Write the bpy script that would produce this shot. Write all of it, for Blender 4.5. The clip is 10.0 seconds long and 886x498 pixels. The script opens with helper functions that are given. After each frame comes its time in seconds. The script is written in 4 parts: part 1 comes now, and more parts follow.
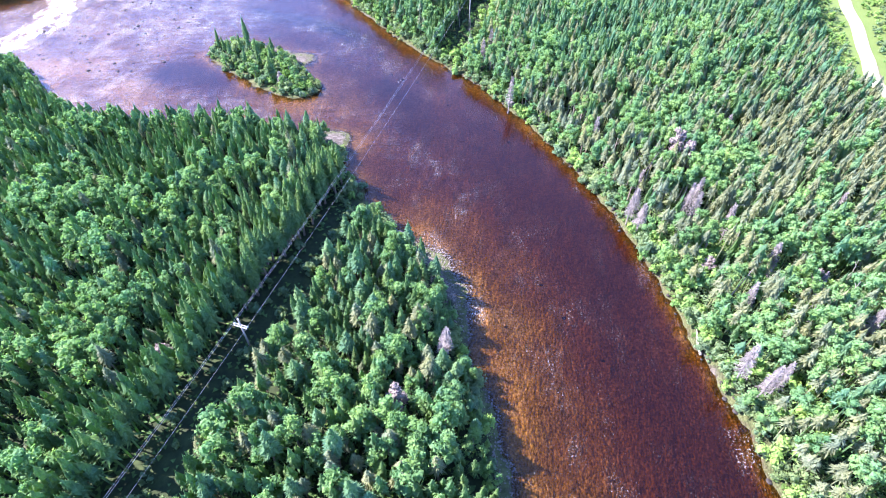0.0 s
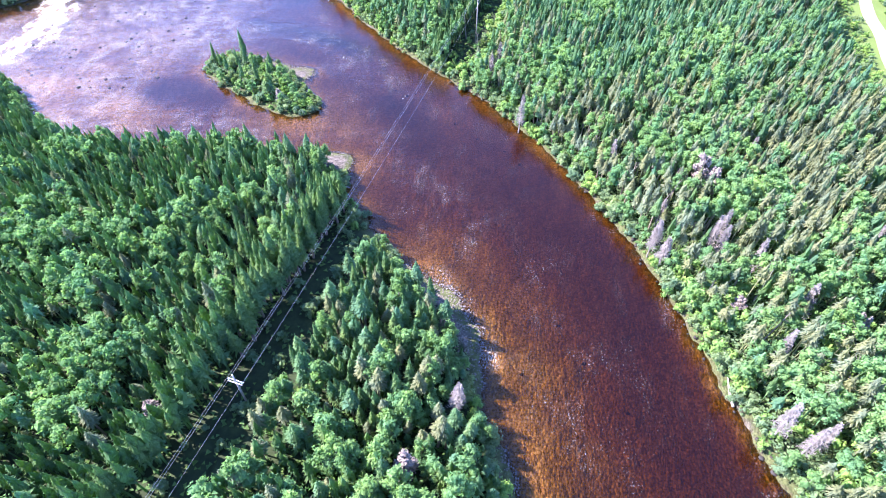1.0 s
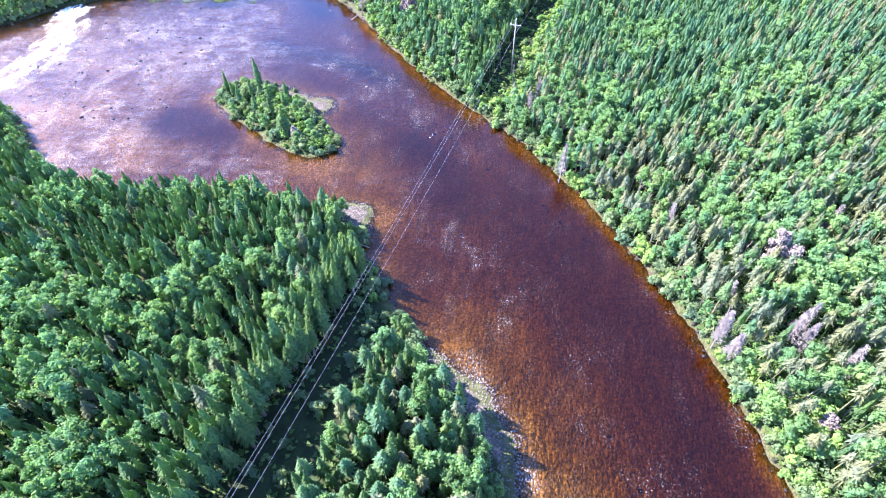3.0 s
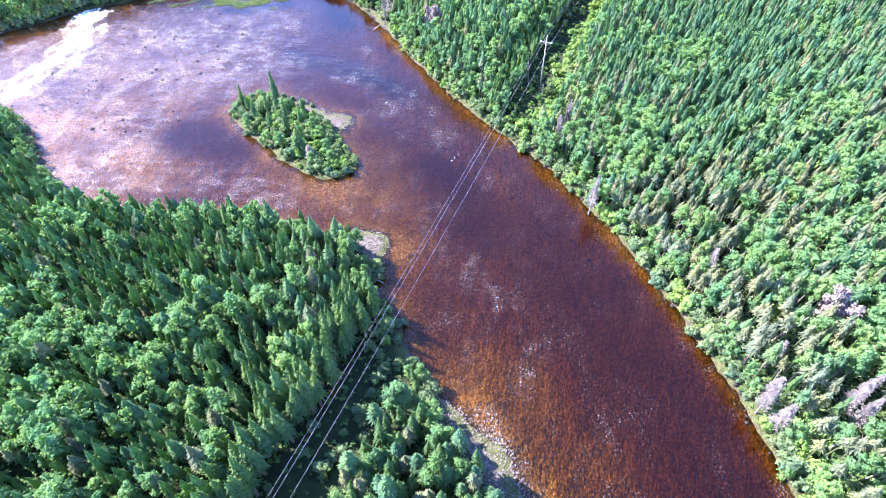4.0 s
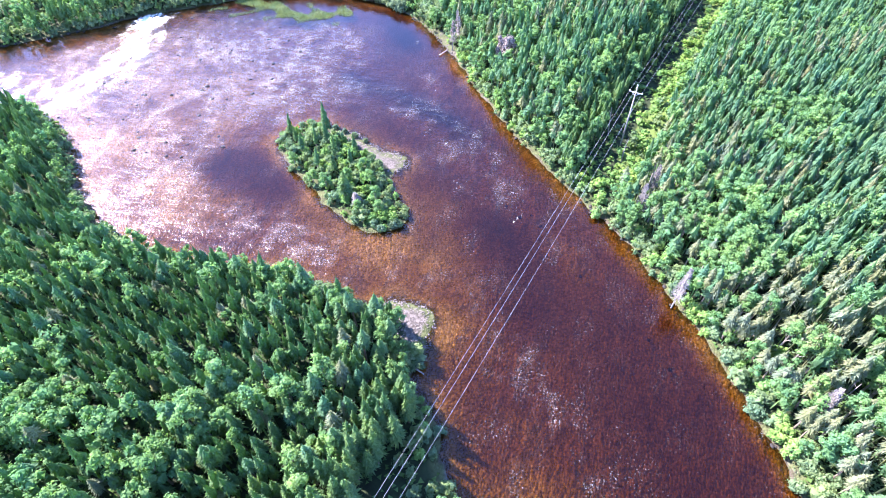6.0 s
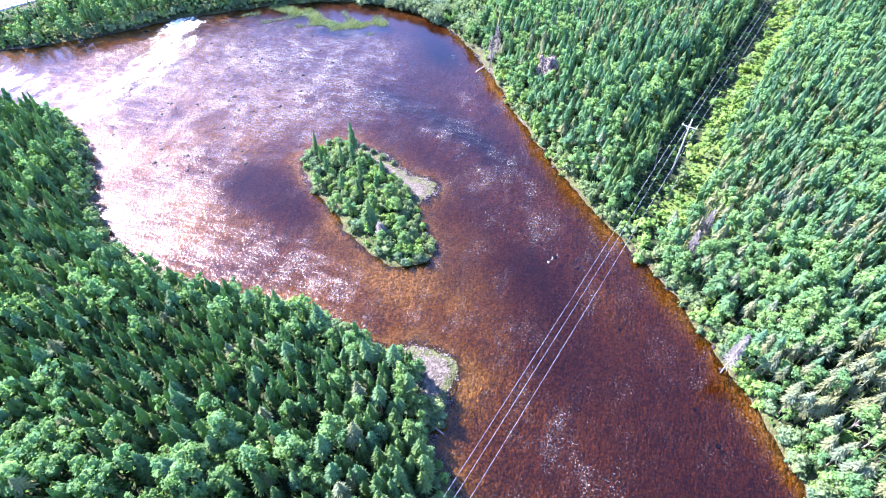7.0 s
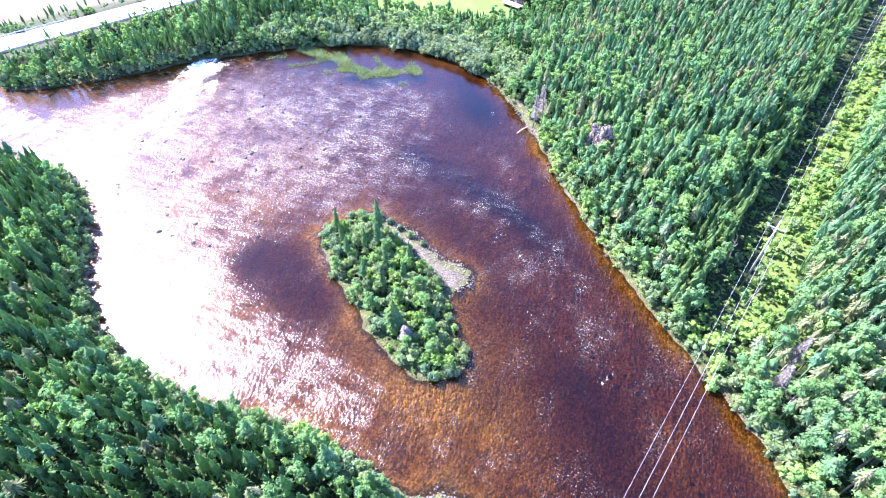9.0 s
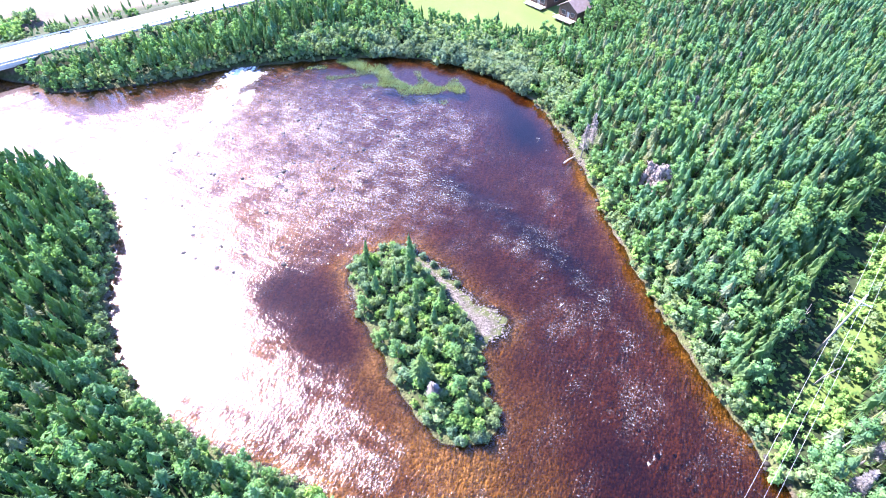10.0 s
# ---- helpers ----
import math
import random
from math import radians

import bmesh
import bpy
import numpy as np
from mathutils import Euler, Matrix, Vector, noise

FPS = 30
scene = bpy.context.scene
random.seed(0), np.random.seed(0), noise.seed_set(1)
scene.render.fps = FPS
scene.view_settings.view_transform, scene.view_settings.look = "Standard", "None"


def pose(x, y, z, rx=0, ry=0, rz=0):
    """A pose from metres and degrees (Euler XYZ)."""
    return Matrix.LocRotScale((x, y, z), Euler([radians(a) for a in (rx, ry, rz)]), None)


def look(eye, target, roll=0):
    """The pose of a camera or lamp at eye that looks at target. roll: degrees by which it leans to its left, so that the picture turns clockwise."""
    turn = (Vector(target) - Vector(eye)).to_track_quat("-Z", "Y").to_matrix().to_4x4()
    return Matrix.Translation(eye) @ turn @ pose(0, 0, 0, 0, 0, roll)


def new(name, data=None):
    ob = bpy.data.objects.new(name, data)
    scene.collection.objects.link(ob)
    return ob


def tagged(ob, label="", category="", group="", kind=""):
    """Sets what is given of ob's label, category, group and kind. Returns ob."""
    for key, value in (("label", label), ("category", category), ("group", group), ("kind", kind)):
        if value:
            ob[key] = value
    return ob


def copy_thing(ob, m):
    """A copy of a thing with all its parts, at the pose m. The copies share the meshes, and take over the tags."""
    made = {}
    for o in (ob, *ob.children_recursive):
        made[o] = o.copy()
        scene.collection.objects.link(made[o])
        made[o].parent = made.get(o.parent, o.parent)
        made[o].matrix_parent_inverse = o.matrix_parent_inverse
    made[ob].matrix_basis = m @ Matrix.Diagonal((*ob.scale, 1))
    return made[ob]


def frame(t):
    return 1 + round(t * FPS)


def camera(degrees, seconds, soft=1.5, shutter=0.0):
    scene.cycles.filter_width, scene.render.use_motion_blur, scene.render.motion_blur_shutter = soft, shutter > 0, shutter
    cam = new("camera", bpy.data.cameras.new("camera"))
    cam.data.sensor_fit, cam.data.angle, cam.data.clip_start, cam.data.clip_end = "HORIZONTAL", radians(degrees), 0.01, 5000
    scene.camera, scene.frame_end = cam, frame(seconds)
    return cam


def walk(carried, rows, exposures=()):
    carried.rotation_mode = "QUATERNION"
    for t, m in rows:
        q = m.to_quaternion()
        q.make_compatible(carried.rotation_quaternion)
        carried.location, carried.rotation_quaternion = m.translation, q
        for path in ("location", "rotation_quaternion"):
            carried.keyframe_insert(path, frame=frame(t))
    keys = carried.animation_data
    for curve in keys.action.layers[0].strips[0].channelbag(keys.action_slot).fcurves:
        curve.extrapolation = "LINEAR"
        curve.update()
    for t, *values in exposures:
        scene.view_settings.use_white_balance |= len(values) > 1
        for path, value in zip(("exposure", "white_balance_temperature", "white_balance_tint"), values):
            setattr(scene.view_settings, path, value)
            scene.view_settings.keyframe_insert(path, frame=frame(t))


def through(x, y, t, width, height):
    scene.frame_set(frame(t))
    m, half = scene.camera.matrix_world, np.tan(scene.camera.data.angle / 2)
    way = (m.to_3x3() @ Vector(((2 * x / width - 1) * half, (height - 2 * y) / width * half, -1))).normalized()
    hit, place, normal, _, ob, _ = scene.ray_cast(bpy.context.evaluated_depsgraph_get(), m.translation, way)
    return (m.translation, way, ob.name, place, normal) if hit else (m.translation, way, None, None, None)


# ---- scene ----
EXPOSURE, KELVIN, TINT = 3.03, 6450, 27
cam = camera(79.1, 10.0, 1.0)
# seconds, eye, then degrees: yaw to the left of +y, pitch, roll
PATH = [
    (0.0, -0.44, 2.22, 71.83, 0.69, -46.67, 0.57),
    (0.5, -1.20, 6.70, 71.68, 0.81, -46.74, 0.43),
    (1.0, -2.06, 11.33, 71.81, 0.86, -46.92, 0.28),
    (1.5, -2.67, 15.95, 71.88, 1.13, -47.11, -0.02),
    (2.0, -3.37, 20.53, 71.89, 1.48, -47.23, -0.13),
    (2.5, -4.02, 25.07, 71.84, 2.52, -47.30, -0.21),
    (4.0, -5.85, 38.94, 71.50, 6.39, -47.58, -0.44),
    (4.5, -6.73, 43.54, 71.60, 7.80, -47.74, -0.45),
    (5.0, -7.88, 48.10, 71.50, 9.40, -47.81, -0.39),
    (5.5, -8.92, 52.76, 71.26, 11.42, -47.85, -0.49),
    (7.0, -13.13, 66.23, 70.17, 17.49, -47.77, -0.46),
    (7.5, -14.98, 70.73, 70.07, 18.60, -47.89, -0.46),
    (8.0, -16.96, 75.31, 70.00, 19.67, -48.06, -0.47),
    (8.5, -18.96, 79.83, 69.87, 20.45, -48.22, -0.63),
    (8.6, -19.45, 80.67, 69.89, 20.51, -47.75, -0.59),
    (8.7, -19.94, 81.50, 69.90, 20.57, -46.95, -0.56),
    (8.8, -20.43, 82.34, 69.92, 20.64, -46.40, -0.52),
    (8.9, -20.92, 83.18, 69.94, 20.70, -46.22, -0.49),
    (9.0, -21.41, 84.02, 69.95, 20.76, -46.18, -0.45),
    (9.5, -23.54, 88.48, 69.90, 21.61, -46.20, -0.52),
    (9.7, -24.52, 90.22, 69.94, 22.60, -46.24, -0.52),
    (9.8, -25.01, 91.09, 69.96, 23.40, -46.26, -0.52),
    (9.9, -25.49, 91.95, 69.98, 24.40, -46.29, -0.51),
    (10.0, -25.98, 92.82, 70.00, 25.43, -46.31, -0.51),
]
walk(cam, [(t, pose(x, y, z, 90 + pitch, 0, yaw) @ pose(0, 0, 0, 0, 0, roll)) for t, x, y, z, yaw, pitch, roll in PATH],
     [(0.0, EXPOSURE, KELVIN, TINT), (10.0, EXPOSURE + 0.22, KELVIN, TINT)])

# ---- light ----
SUN_AZ, SUN_EL = radians(-73), radians(42)      # azimuth from +y towards +x
to_sun = Vector((math.sin(SUN_AZ) * math.cos(SUN_EL), math.cos(SUN_AZ) * math.cos(SUN_EL), math.sin(SUN_EL)))
world = bpy.data.worlds.new("sky")
scene.world = world
world.use_nodes = True
sky = world.node_tree.nodes.new("ShaderNodeTexSky")
sky.sky_type, sky.sun_disc = "NISHITA", False
sky.sun_elevation, sky.sun_rotation = SUN_EL, SUN_AZ
sky.altitude, sky.dust_density, sky.ozone_density = 200, 0.0, 8.0
world.node_tree.nodes["Background"].inputs["Strength"].default_value = 0.13
world.node_tree.links.new(sky.outputs[0], world.node_tree.nodes["Background"].inputs["Color"])
sun_data = bpy.data.lights.new("sun", "SUN")
sun_data.energy, sun_data.angle, sun_data.color = 4.7, radians(0.53), (1.0, 0.96, 0.9)
sun_lamp = new("sun", sun_data)
sun_lamp.matrix_world = look(to_sun * 300, (0, 0, 0))


# ---- materials ----
class Nodes:
    """A short way to write a node material."""

    def __init__(self, name):
        self.mat = bpy.data.materials.new(name)
        self.mat.use_nodes = True
        self.tree = self.mat.node_tree
        self.tree.nodes.clear()
        self.out = self.tree.nodes.new("ShaderNodeOutputMaterial")

    def put(self, kind, outlet=0, set=None, **ins):
        node = self.tree.nodes.new(kind)
        for key, value in (set or {}).items():
            if key == "operation":
                node.operation = value
            elif key == "use_clamp":
                node.use_clamp = value
            elif key == "data_type":
                node.data_type = value
            elif key == "blend_type":
                node.blend_type = value
            elif key == "interpolation_type":
                node.interpolation_type = value
            elif key == "attribute_name":
                node.attribute_name = value
            elif key == "feature":
                node.feature = value
        for key, value in ins.items():
            slot = node.inputs[int(key[1:])] if key[0] == "i" and key[1:].isdigit() else node.inputs[key.replace("_", " ")]
            if isinstance(value, bpy.types.NodeSocket):
                self.tree.links.new(value, slot)
            else:
                slot.default_value = value
        return node.outputs[outlet]

    def math(self, op, a, b=0.0, clamp=False):
        return self.put("ShaderNodeMath", set={"operation": op, "use_clamp": clamp}, i0=a, i1=b)

    def mix(self, fac, a, b, blend="MIX"):
        return self.put("ShaderNodeMix", 2, {"data_type": "RGBA", "blend_type": blend}, i0=fac, i6=a, i7=b)

    def ramp(self, fac, *stops):
        node = self.tree.nodes.new("ShaderNodeValToRGB")
        self.tree.links.new(fac, node.inputs[0])
        while len(node.color_ramp.elements) < len(stops):
            node.color_ramp.elements.new(0.5)
        for el, (at, col) in zip(node.color_ramp.elements, stops):
            el.position, el.color = at, col if len(col) == 4 else (*col, 1)
        return node.outputs[0]

    def step(self, value, low, high):
        return self.put("ShaderNodeMapRange", set={"interpolation_type": "SMOOTHSTEP"}, i0=value, i1=low, i2=high)

    def place(self):
        return self.put("ShaderNodeNewGeometry", 0)

    def noise(self, scale, detail=3.0, rough=0.55, where=None):
        return self.put("ShaderNodeTexNoise", 0, i0=where or self.place(), Scale=scale, Detail=detail, Roughness=rough)

    def attr(self, name):
        return self.put("ShaderNodeAttribute", 2, {"attribute_name": name})

    def bump(self, height, strength=0.5, distance=0.1):
        return self.put("ShaderNodeBump", Height=height, Strength=strength, Distance=distance)

    def done(self, shader):
        self.tree.links.new(shader, self.out.inputs[0])
        return self.mat

    def plain(self, color, rough=0.8, metal=0.0, normal=None, spec=0.3):
        ins = dict(Base_Color=color, Roughness=rough, Metallic=metal)
        ins["Specular_IOR_Level"] = spec
        if normal:
            ins["Normal"] = normal
        return self.done(self.put("ShaderNodeBsdfPrincipled", **ins))


def rgb(r, g, b):
    return (r, g, b, 1.0)


def simple(name, dark, light, scale=3.0, rough=0.8, metal=0.0, bump=0.3, depth=0.03, fine=12.0):
    n = Nodes(name)
    coarse, grain = n.noise(scale), n.noise(scale * fine, 4.0)
    fac = n.math("ADD", n.math("MULTIPLY", coarse, 0.6), n.math("MULTIPLY", grain, 0.4))
    col = n.ramp(fac, (0.33, dark), (0.67, light))
    return n.plain(col, rough, metal, n.bump(grain, bump, depth))


def foliage(name, dark, mid, light, shift=0.16, through=0.3, cool=1.12):
    """Leaves or needles: a tone for each stand, each tree and each spray, and light that passes through."""
    n = Nodes(name)
    island = n.put("ShaderNodeNewGeometry", 8)
    stand = n.noise(0.035, 2.0)
    tree = n.noise(0.33, 1.0)
    each = n.put("ShaderNodeObjectInfo", 5)
    fac = n.math("ADD", n.math("MULTIPLY", stand, 0.35), n.math("MULTIPLY", tree, 0.85))
    fac = n.math("ADD", fac, n.math("MULTIPLY", n.math("SUBTRACT", island, 0.5), 0.26))
    fac = n.math("ADD", fac, n.math("MULTIPLY", n.math("SUBTRACT", each, 0.5), shift))
    col = n.ramp(fac, (0.3, dark), (0.58, mid), (0.9, light))
    hue = n.ramp(n.noise(0.27, 2.0, 0.6, n.put("ShaderNodeVectorMath", 0, {"operation": "ADD"}, i0=n.place(), i1=(40, 90, 0))),
                 (0.35, rgb(0.95, 1.0, 1.18 * cool)), (0.5, rgb(1.08, 1.0, cool)), (0.68, rgb(1.2, 1.04, 0.86 * cool)))
    col = n.mix(1.0, col, hue, "MULTIPLY")
    leaf = n.noise(4.5, 3.0, 0.7)
    col = n.mix(1.0, col, n.ramp(leaf, (0.34, rgb(0.8, 0.82, 0.84)), (0.5, rgb(1.0, 1.0, 1.0)), (0.66, rgb(1.22, 1.2, 1.16))), "MULTIPLY")
    relief = n.bump(leaf, 0.5, 0.2)
    body = n.put("ShaderNodeBsdfPrincipled", Base_Color=col, Roughness=0.7, Specular_IOR_Level=0.06, Normal=relief)
    glow = n.put("ShaderNodeBsdfTranslucent", Color=n.mix(1.0, col, rgb(1.05, 1.2, 0.7), "MULTIPLY"), Normal=relief)
    return n.done(n.put("ShaderNodeMixShader", i0=through, i1=body, i2=glow))


M = {}
M["spruce"] = foliage("spruce_needles", rgb(0.06, 0.13, 0.06), rgb(0.094, 0.192, 0.084), rgb(0.14, 0.24, 0.096), through=0.58, cool=1.04)
M["fir"] = foliage("fir_needles", rgb(0.065, 0.155, 0.082), rgb(0.102, 0.22, 0.112), rgb(0.15, 0.268, 0.126), through=0.58, cool=1.1)
M["pale"] = foliage("thin_crown", rgb(0.125, 0.165, 0.096), rgb(0.175, 0.222, 0.13), rgb(0.225, 0.27, 0.16), through=0.56, cool=1.08)
M["birch"] = foliage("birch_leaves", rgb(0.068, 0.162, 0.064), rgb(0.11, 0.238, 0.09), rgb(0.162, 0.292, 0.108), through=0.54)
M["shrub"] = foliage("shrub_leaves", rgb(0.08, 0.142, 0.072), rgb(0.118, 0.198, 0.094), rgb(0.158, 0.246, 0.112), through=0.5)
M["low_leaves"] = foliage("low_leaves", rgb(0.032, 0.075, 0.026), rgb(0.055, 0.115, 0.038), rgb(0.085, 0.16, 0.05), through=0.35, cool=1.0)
M["willow"] = foliage("willow_leaves", rgb(0.06, 0.108, 0.054), rgb(0.092, 0.155, 0.078), rgb(0.135, 0.2, 0.1), through=0.35)
M["bright"] = foliage("sunny_shrub_leaves", rgb(0.07, 0.16, 0.042), rgb(0.115, 0.235, 0.06), rgb(0.175, 0.31, 0.085), through=0.38)
M["bark"] = simple("bark", rgb(0.09, 0.07, 0.055), rgb(0.22, 0.18, 0.15), 4.0, 0.9)
M["birch_bark"] = simple("birch_bark", rgb(0.12, 0.11, 0.1), rgb(0.26, 0.245, 0.23), 3.0, 0.8)
M["dead"] = simple("dead_wood", rgb(0.1, 0.093, 0.095), rgb(0.25, 0.232, 0.235), 1.5, 0.85)
M["rusty"] = simple("dead_needles", rgb(0.12, 0.098, 0.094), rgb(0.22, 0.185, 0.18), 1.5, 0.9)
M["pole"] = simple("weathered_pole", rgb(0.16, 0.15, 0.145), rgb(0.28, 0.27, 0.26), 2.0, 0.85)
M["arm"] = simple("crossarm_wood", rgb(0.26, 0.26, 0.27), rgb(0.4, 0.4, 0.41), 2.0, 0.7)
M["porcelain"] = simple("porcelain", rgb(0.6, 0.62, 0.66), rgb(0.75, 0.77, 0.8), 8.0, 0.25, bump=0.05)
M["wire"] = simple("aluminium_wire", rgb(0.3, 0.31, 0.32), rgb(0.42, 0.42, 0.43), 2.0, 0.4, 0.6, bump=0.05)
M["asphalt"] = simple("pale_road", rgb(0.26, 0.25, 0.24), rgb(0.34, 0.33, 0.32), 0.4, 0.9, bump=0.2)
M["gravel_road"] = simple("gravel_road", rgb(0.15, 0.135, 0.1), rgb(0.23, 0.21, 0.16), 0.5, 0.95)
M["concrete"] = simple("concrete", rgb(0.3, 0.3, 0.3), rgb(0.45, 0.44, 0.43), 0.8, 0.85)
M["steel"] = simple("galvanised_steel", rgb(0.4, 0.41, 0.42), rgb(0.58, 0.59, 0.6), 2.0, 0.45, 0.5, bump=0.1)
M["stone"] = simple("river_stone", rgb(0.007, 0.006, 0.006), rgb(0.024, 0.021, 0.02), 1.3, 0.75, bump=0.5, depth=0.06)
M["cobble"] = simple("pale_cobbles", rgb(0.05, 0.043, 0.04), rgb(0.14, 0.122, 0.118), 1.1, 0.85, bump=0.4)
M["siding"] = simple("brown_siding", rgb(0.06, 0.035, 0.025), rgb(0.1, 0.06, 0.045), 1.5, 0.75)
M["roof"] = simple("red_brown_shingles", rgb(0.12, 0.085, 0.08), rgb(0.2, 0.15, 0.14), 1.2, 0.85)
M["trim"] = simple("pale_trim", rgb(0.22, 0.2, 0.18), rgb(0.32, 0.3, 0.27), 2.0, 0.6, bump=0.05)
M["pane"] = simple("dark_glass", rgb(0.02, 0.022, 0.025), rgb(0.04, 0.045, 0.05), 1.0, 0.08, bump=0.0)
M["deck"] = simple("grey_decking", rgb(0.17, 0.155, 0.145), rgb(0.26, 0.24, 0.22), 1.5, 0.8)
M["grass"] = foliage("meadow_grass", rgb(0.08, 0.13, 0.05), rgb(0.12, 0.18, 0.065), rgb(0.18, 0.24, 0.1), through=0.25)


def ground_material():
    n = Nodes("ground")
    sd, lawn, sand, grav = n.attr("shore"), n.attr("lawn"), n.attr("sand"), n.attr("gravel")
    coarse, mid, fine = n.noise(0.12), n.noise(0.9, 4.0), n.noise(5.0, 4.0)
    # Floor tones are darkened to stand in for the shade of taller trees.
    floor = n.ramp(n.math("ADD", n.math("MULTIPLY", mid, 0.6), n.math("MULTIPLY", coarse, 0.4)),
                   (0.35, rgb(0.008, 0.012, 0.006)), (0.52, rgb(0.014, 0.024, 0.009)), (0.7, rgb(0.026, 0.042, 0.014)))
    turf = n.ramp(n.math("ADD", n.math("MULTIPLY", coarse, 0.6), n.math("MULTIPLY", fine, 0.4)),
                  (0.35, rgb(0.055, 0.09, 0.022)), (0.6, rgb(0.07, 0.105, 0.027)), (0.75, rgb(0.1, 0.11, 0.045)))
    sandy = n.ramp(n.math("ADD", n.math("MULTIPLY", coarse, 0.6), n.math("MULTIPLY", mid, 0.4)),
                   (0.35, rgb(0.06, 0.046, 0.039)), (0.65, rgb(0.1, 0.081, 0.071)))
    cell = n.put("ShaderNodeTexVoronoi", 1, i0=n.place(), Scale=3.2)
    edge = n.put("ShaderNodeTexVoronoi", 0, {"feature": "F1"}, i0=n.place(), Scale=3.2)
    tone = n.put("ShaderNodeSeparateColor", 0, i0=cell)
    pebble = n.ramp(n.math("ADD", n.math("MULTIPLY", tone, 0.6), n.math("MULTIPLY", mid, 0.4)),
                    (0.2, rgb(0.035, 0.03, 0.027)), (0.55, rgb(0.065, 0.057, 0.053)), (0.9, rgb(0.12, 0.107, 0.105)))
    flow = n.noise(0.5, 4.0, 0.6, n.put("ShaderNodeMapping", 0, i0=n.place(), Scale=(1.6, 0.5, 1.0), Rotation=(0, 0, radians(-20))))
    bed = n.ramp(n.math("ADD", n.math("MULTIPLY", tone, 0.3), n.math("ADD", n.math("MULTIPLY", fine, 0.34), n.math("MULTIPLY", flow, 0.36))),
                 (0.34, rgb(0.11, 0.08, 0.045)), (0.5, rgb(0.2, 0.145, 0.078)), (0.64, rgb(0.29, 0.225, 0.135)), (0.74, rgb(0.44, 0.38, 0.29)))
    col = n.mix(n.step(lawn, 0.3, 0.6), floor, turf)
    col = n.mix(n.step(sand, 0.3, 0.6), col, sandy)
    col = n.mix(n.step(n.math("ADD", grav, n.math("MULTIPLY", n.math("SUBTRACT", mid, 0.5), 0.6)), 0.35, 0.6), col, pebble)
    shore = n.math("ADD", sd, n.math("MULTIPLY", n.math("SUBTRACT", mid, 0.5), 2.5))
    strand = n.math("ADD", shore, n.math("MULTIPLY", n.math("SUBTRACT", coarse, 0.62), -7.0))
    earth = n.ramp(mid, (0.35, rgb(0.026, 0.034, 0.013)), (0.65, rgb(0.062, 0.072, 0.03)))
    col = n.mix(n.step(shore, 2.6, 1.2), col, earth)
    col = n.mix(n.step(strand, 1.2, -0.4), col, pebble)
    col = n.mix(n.math("MULTIPLY", n.step(shore, 0.6, -0.4), 0.75), col, rgb(0.05, 0.038, 0.025))
    col = n.mix(n.step(shore, -0.2, -1.2), col, bed)
    stones = n.math("MULTIPLY", n.math("SUBTRACT", 0.6, edge), n.step(shore, 2.0, 0.5))
    height = n.math("ADD", n.math("MULTIPLY", fine, 0.3), stones)
    return n.plain(col, 0.9, 0.0, n.bump(height, 0.7, 0.25), 0.2)


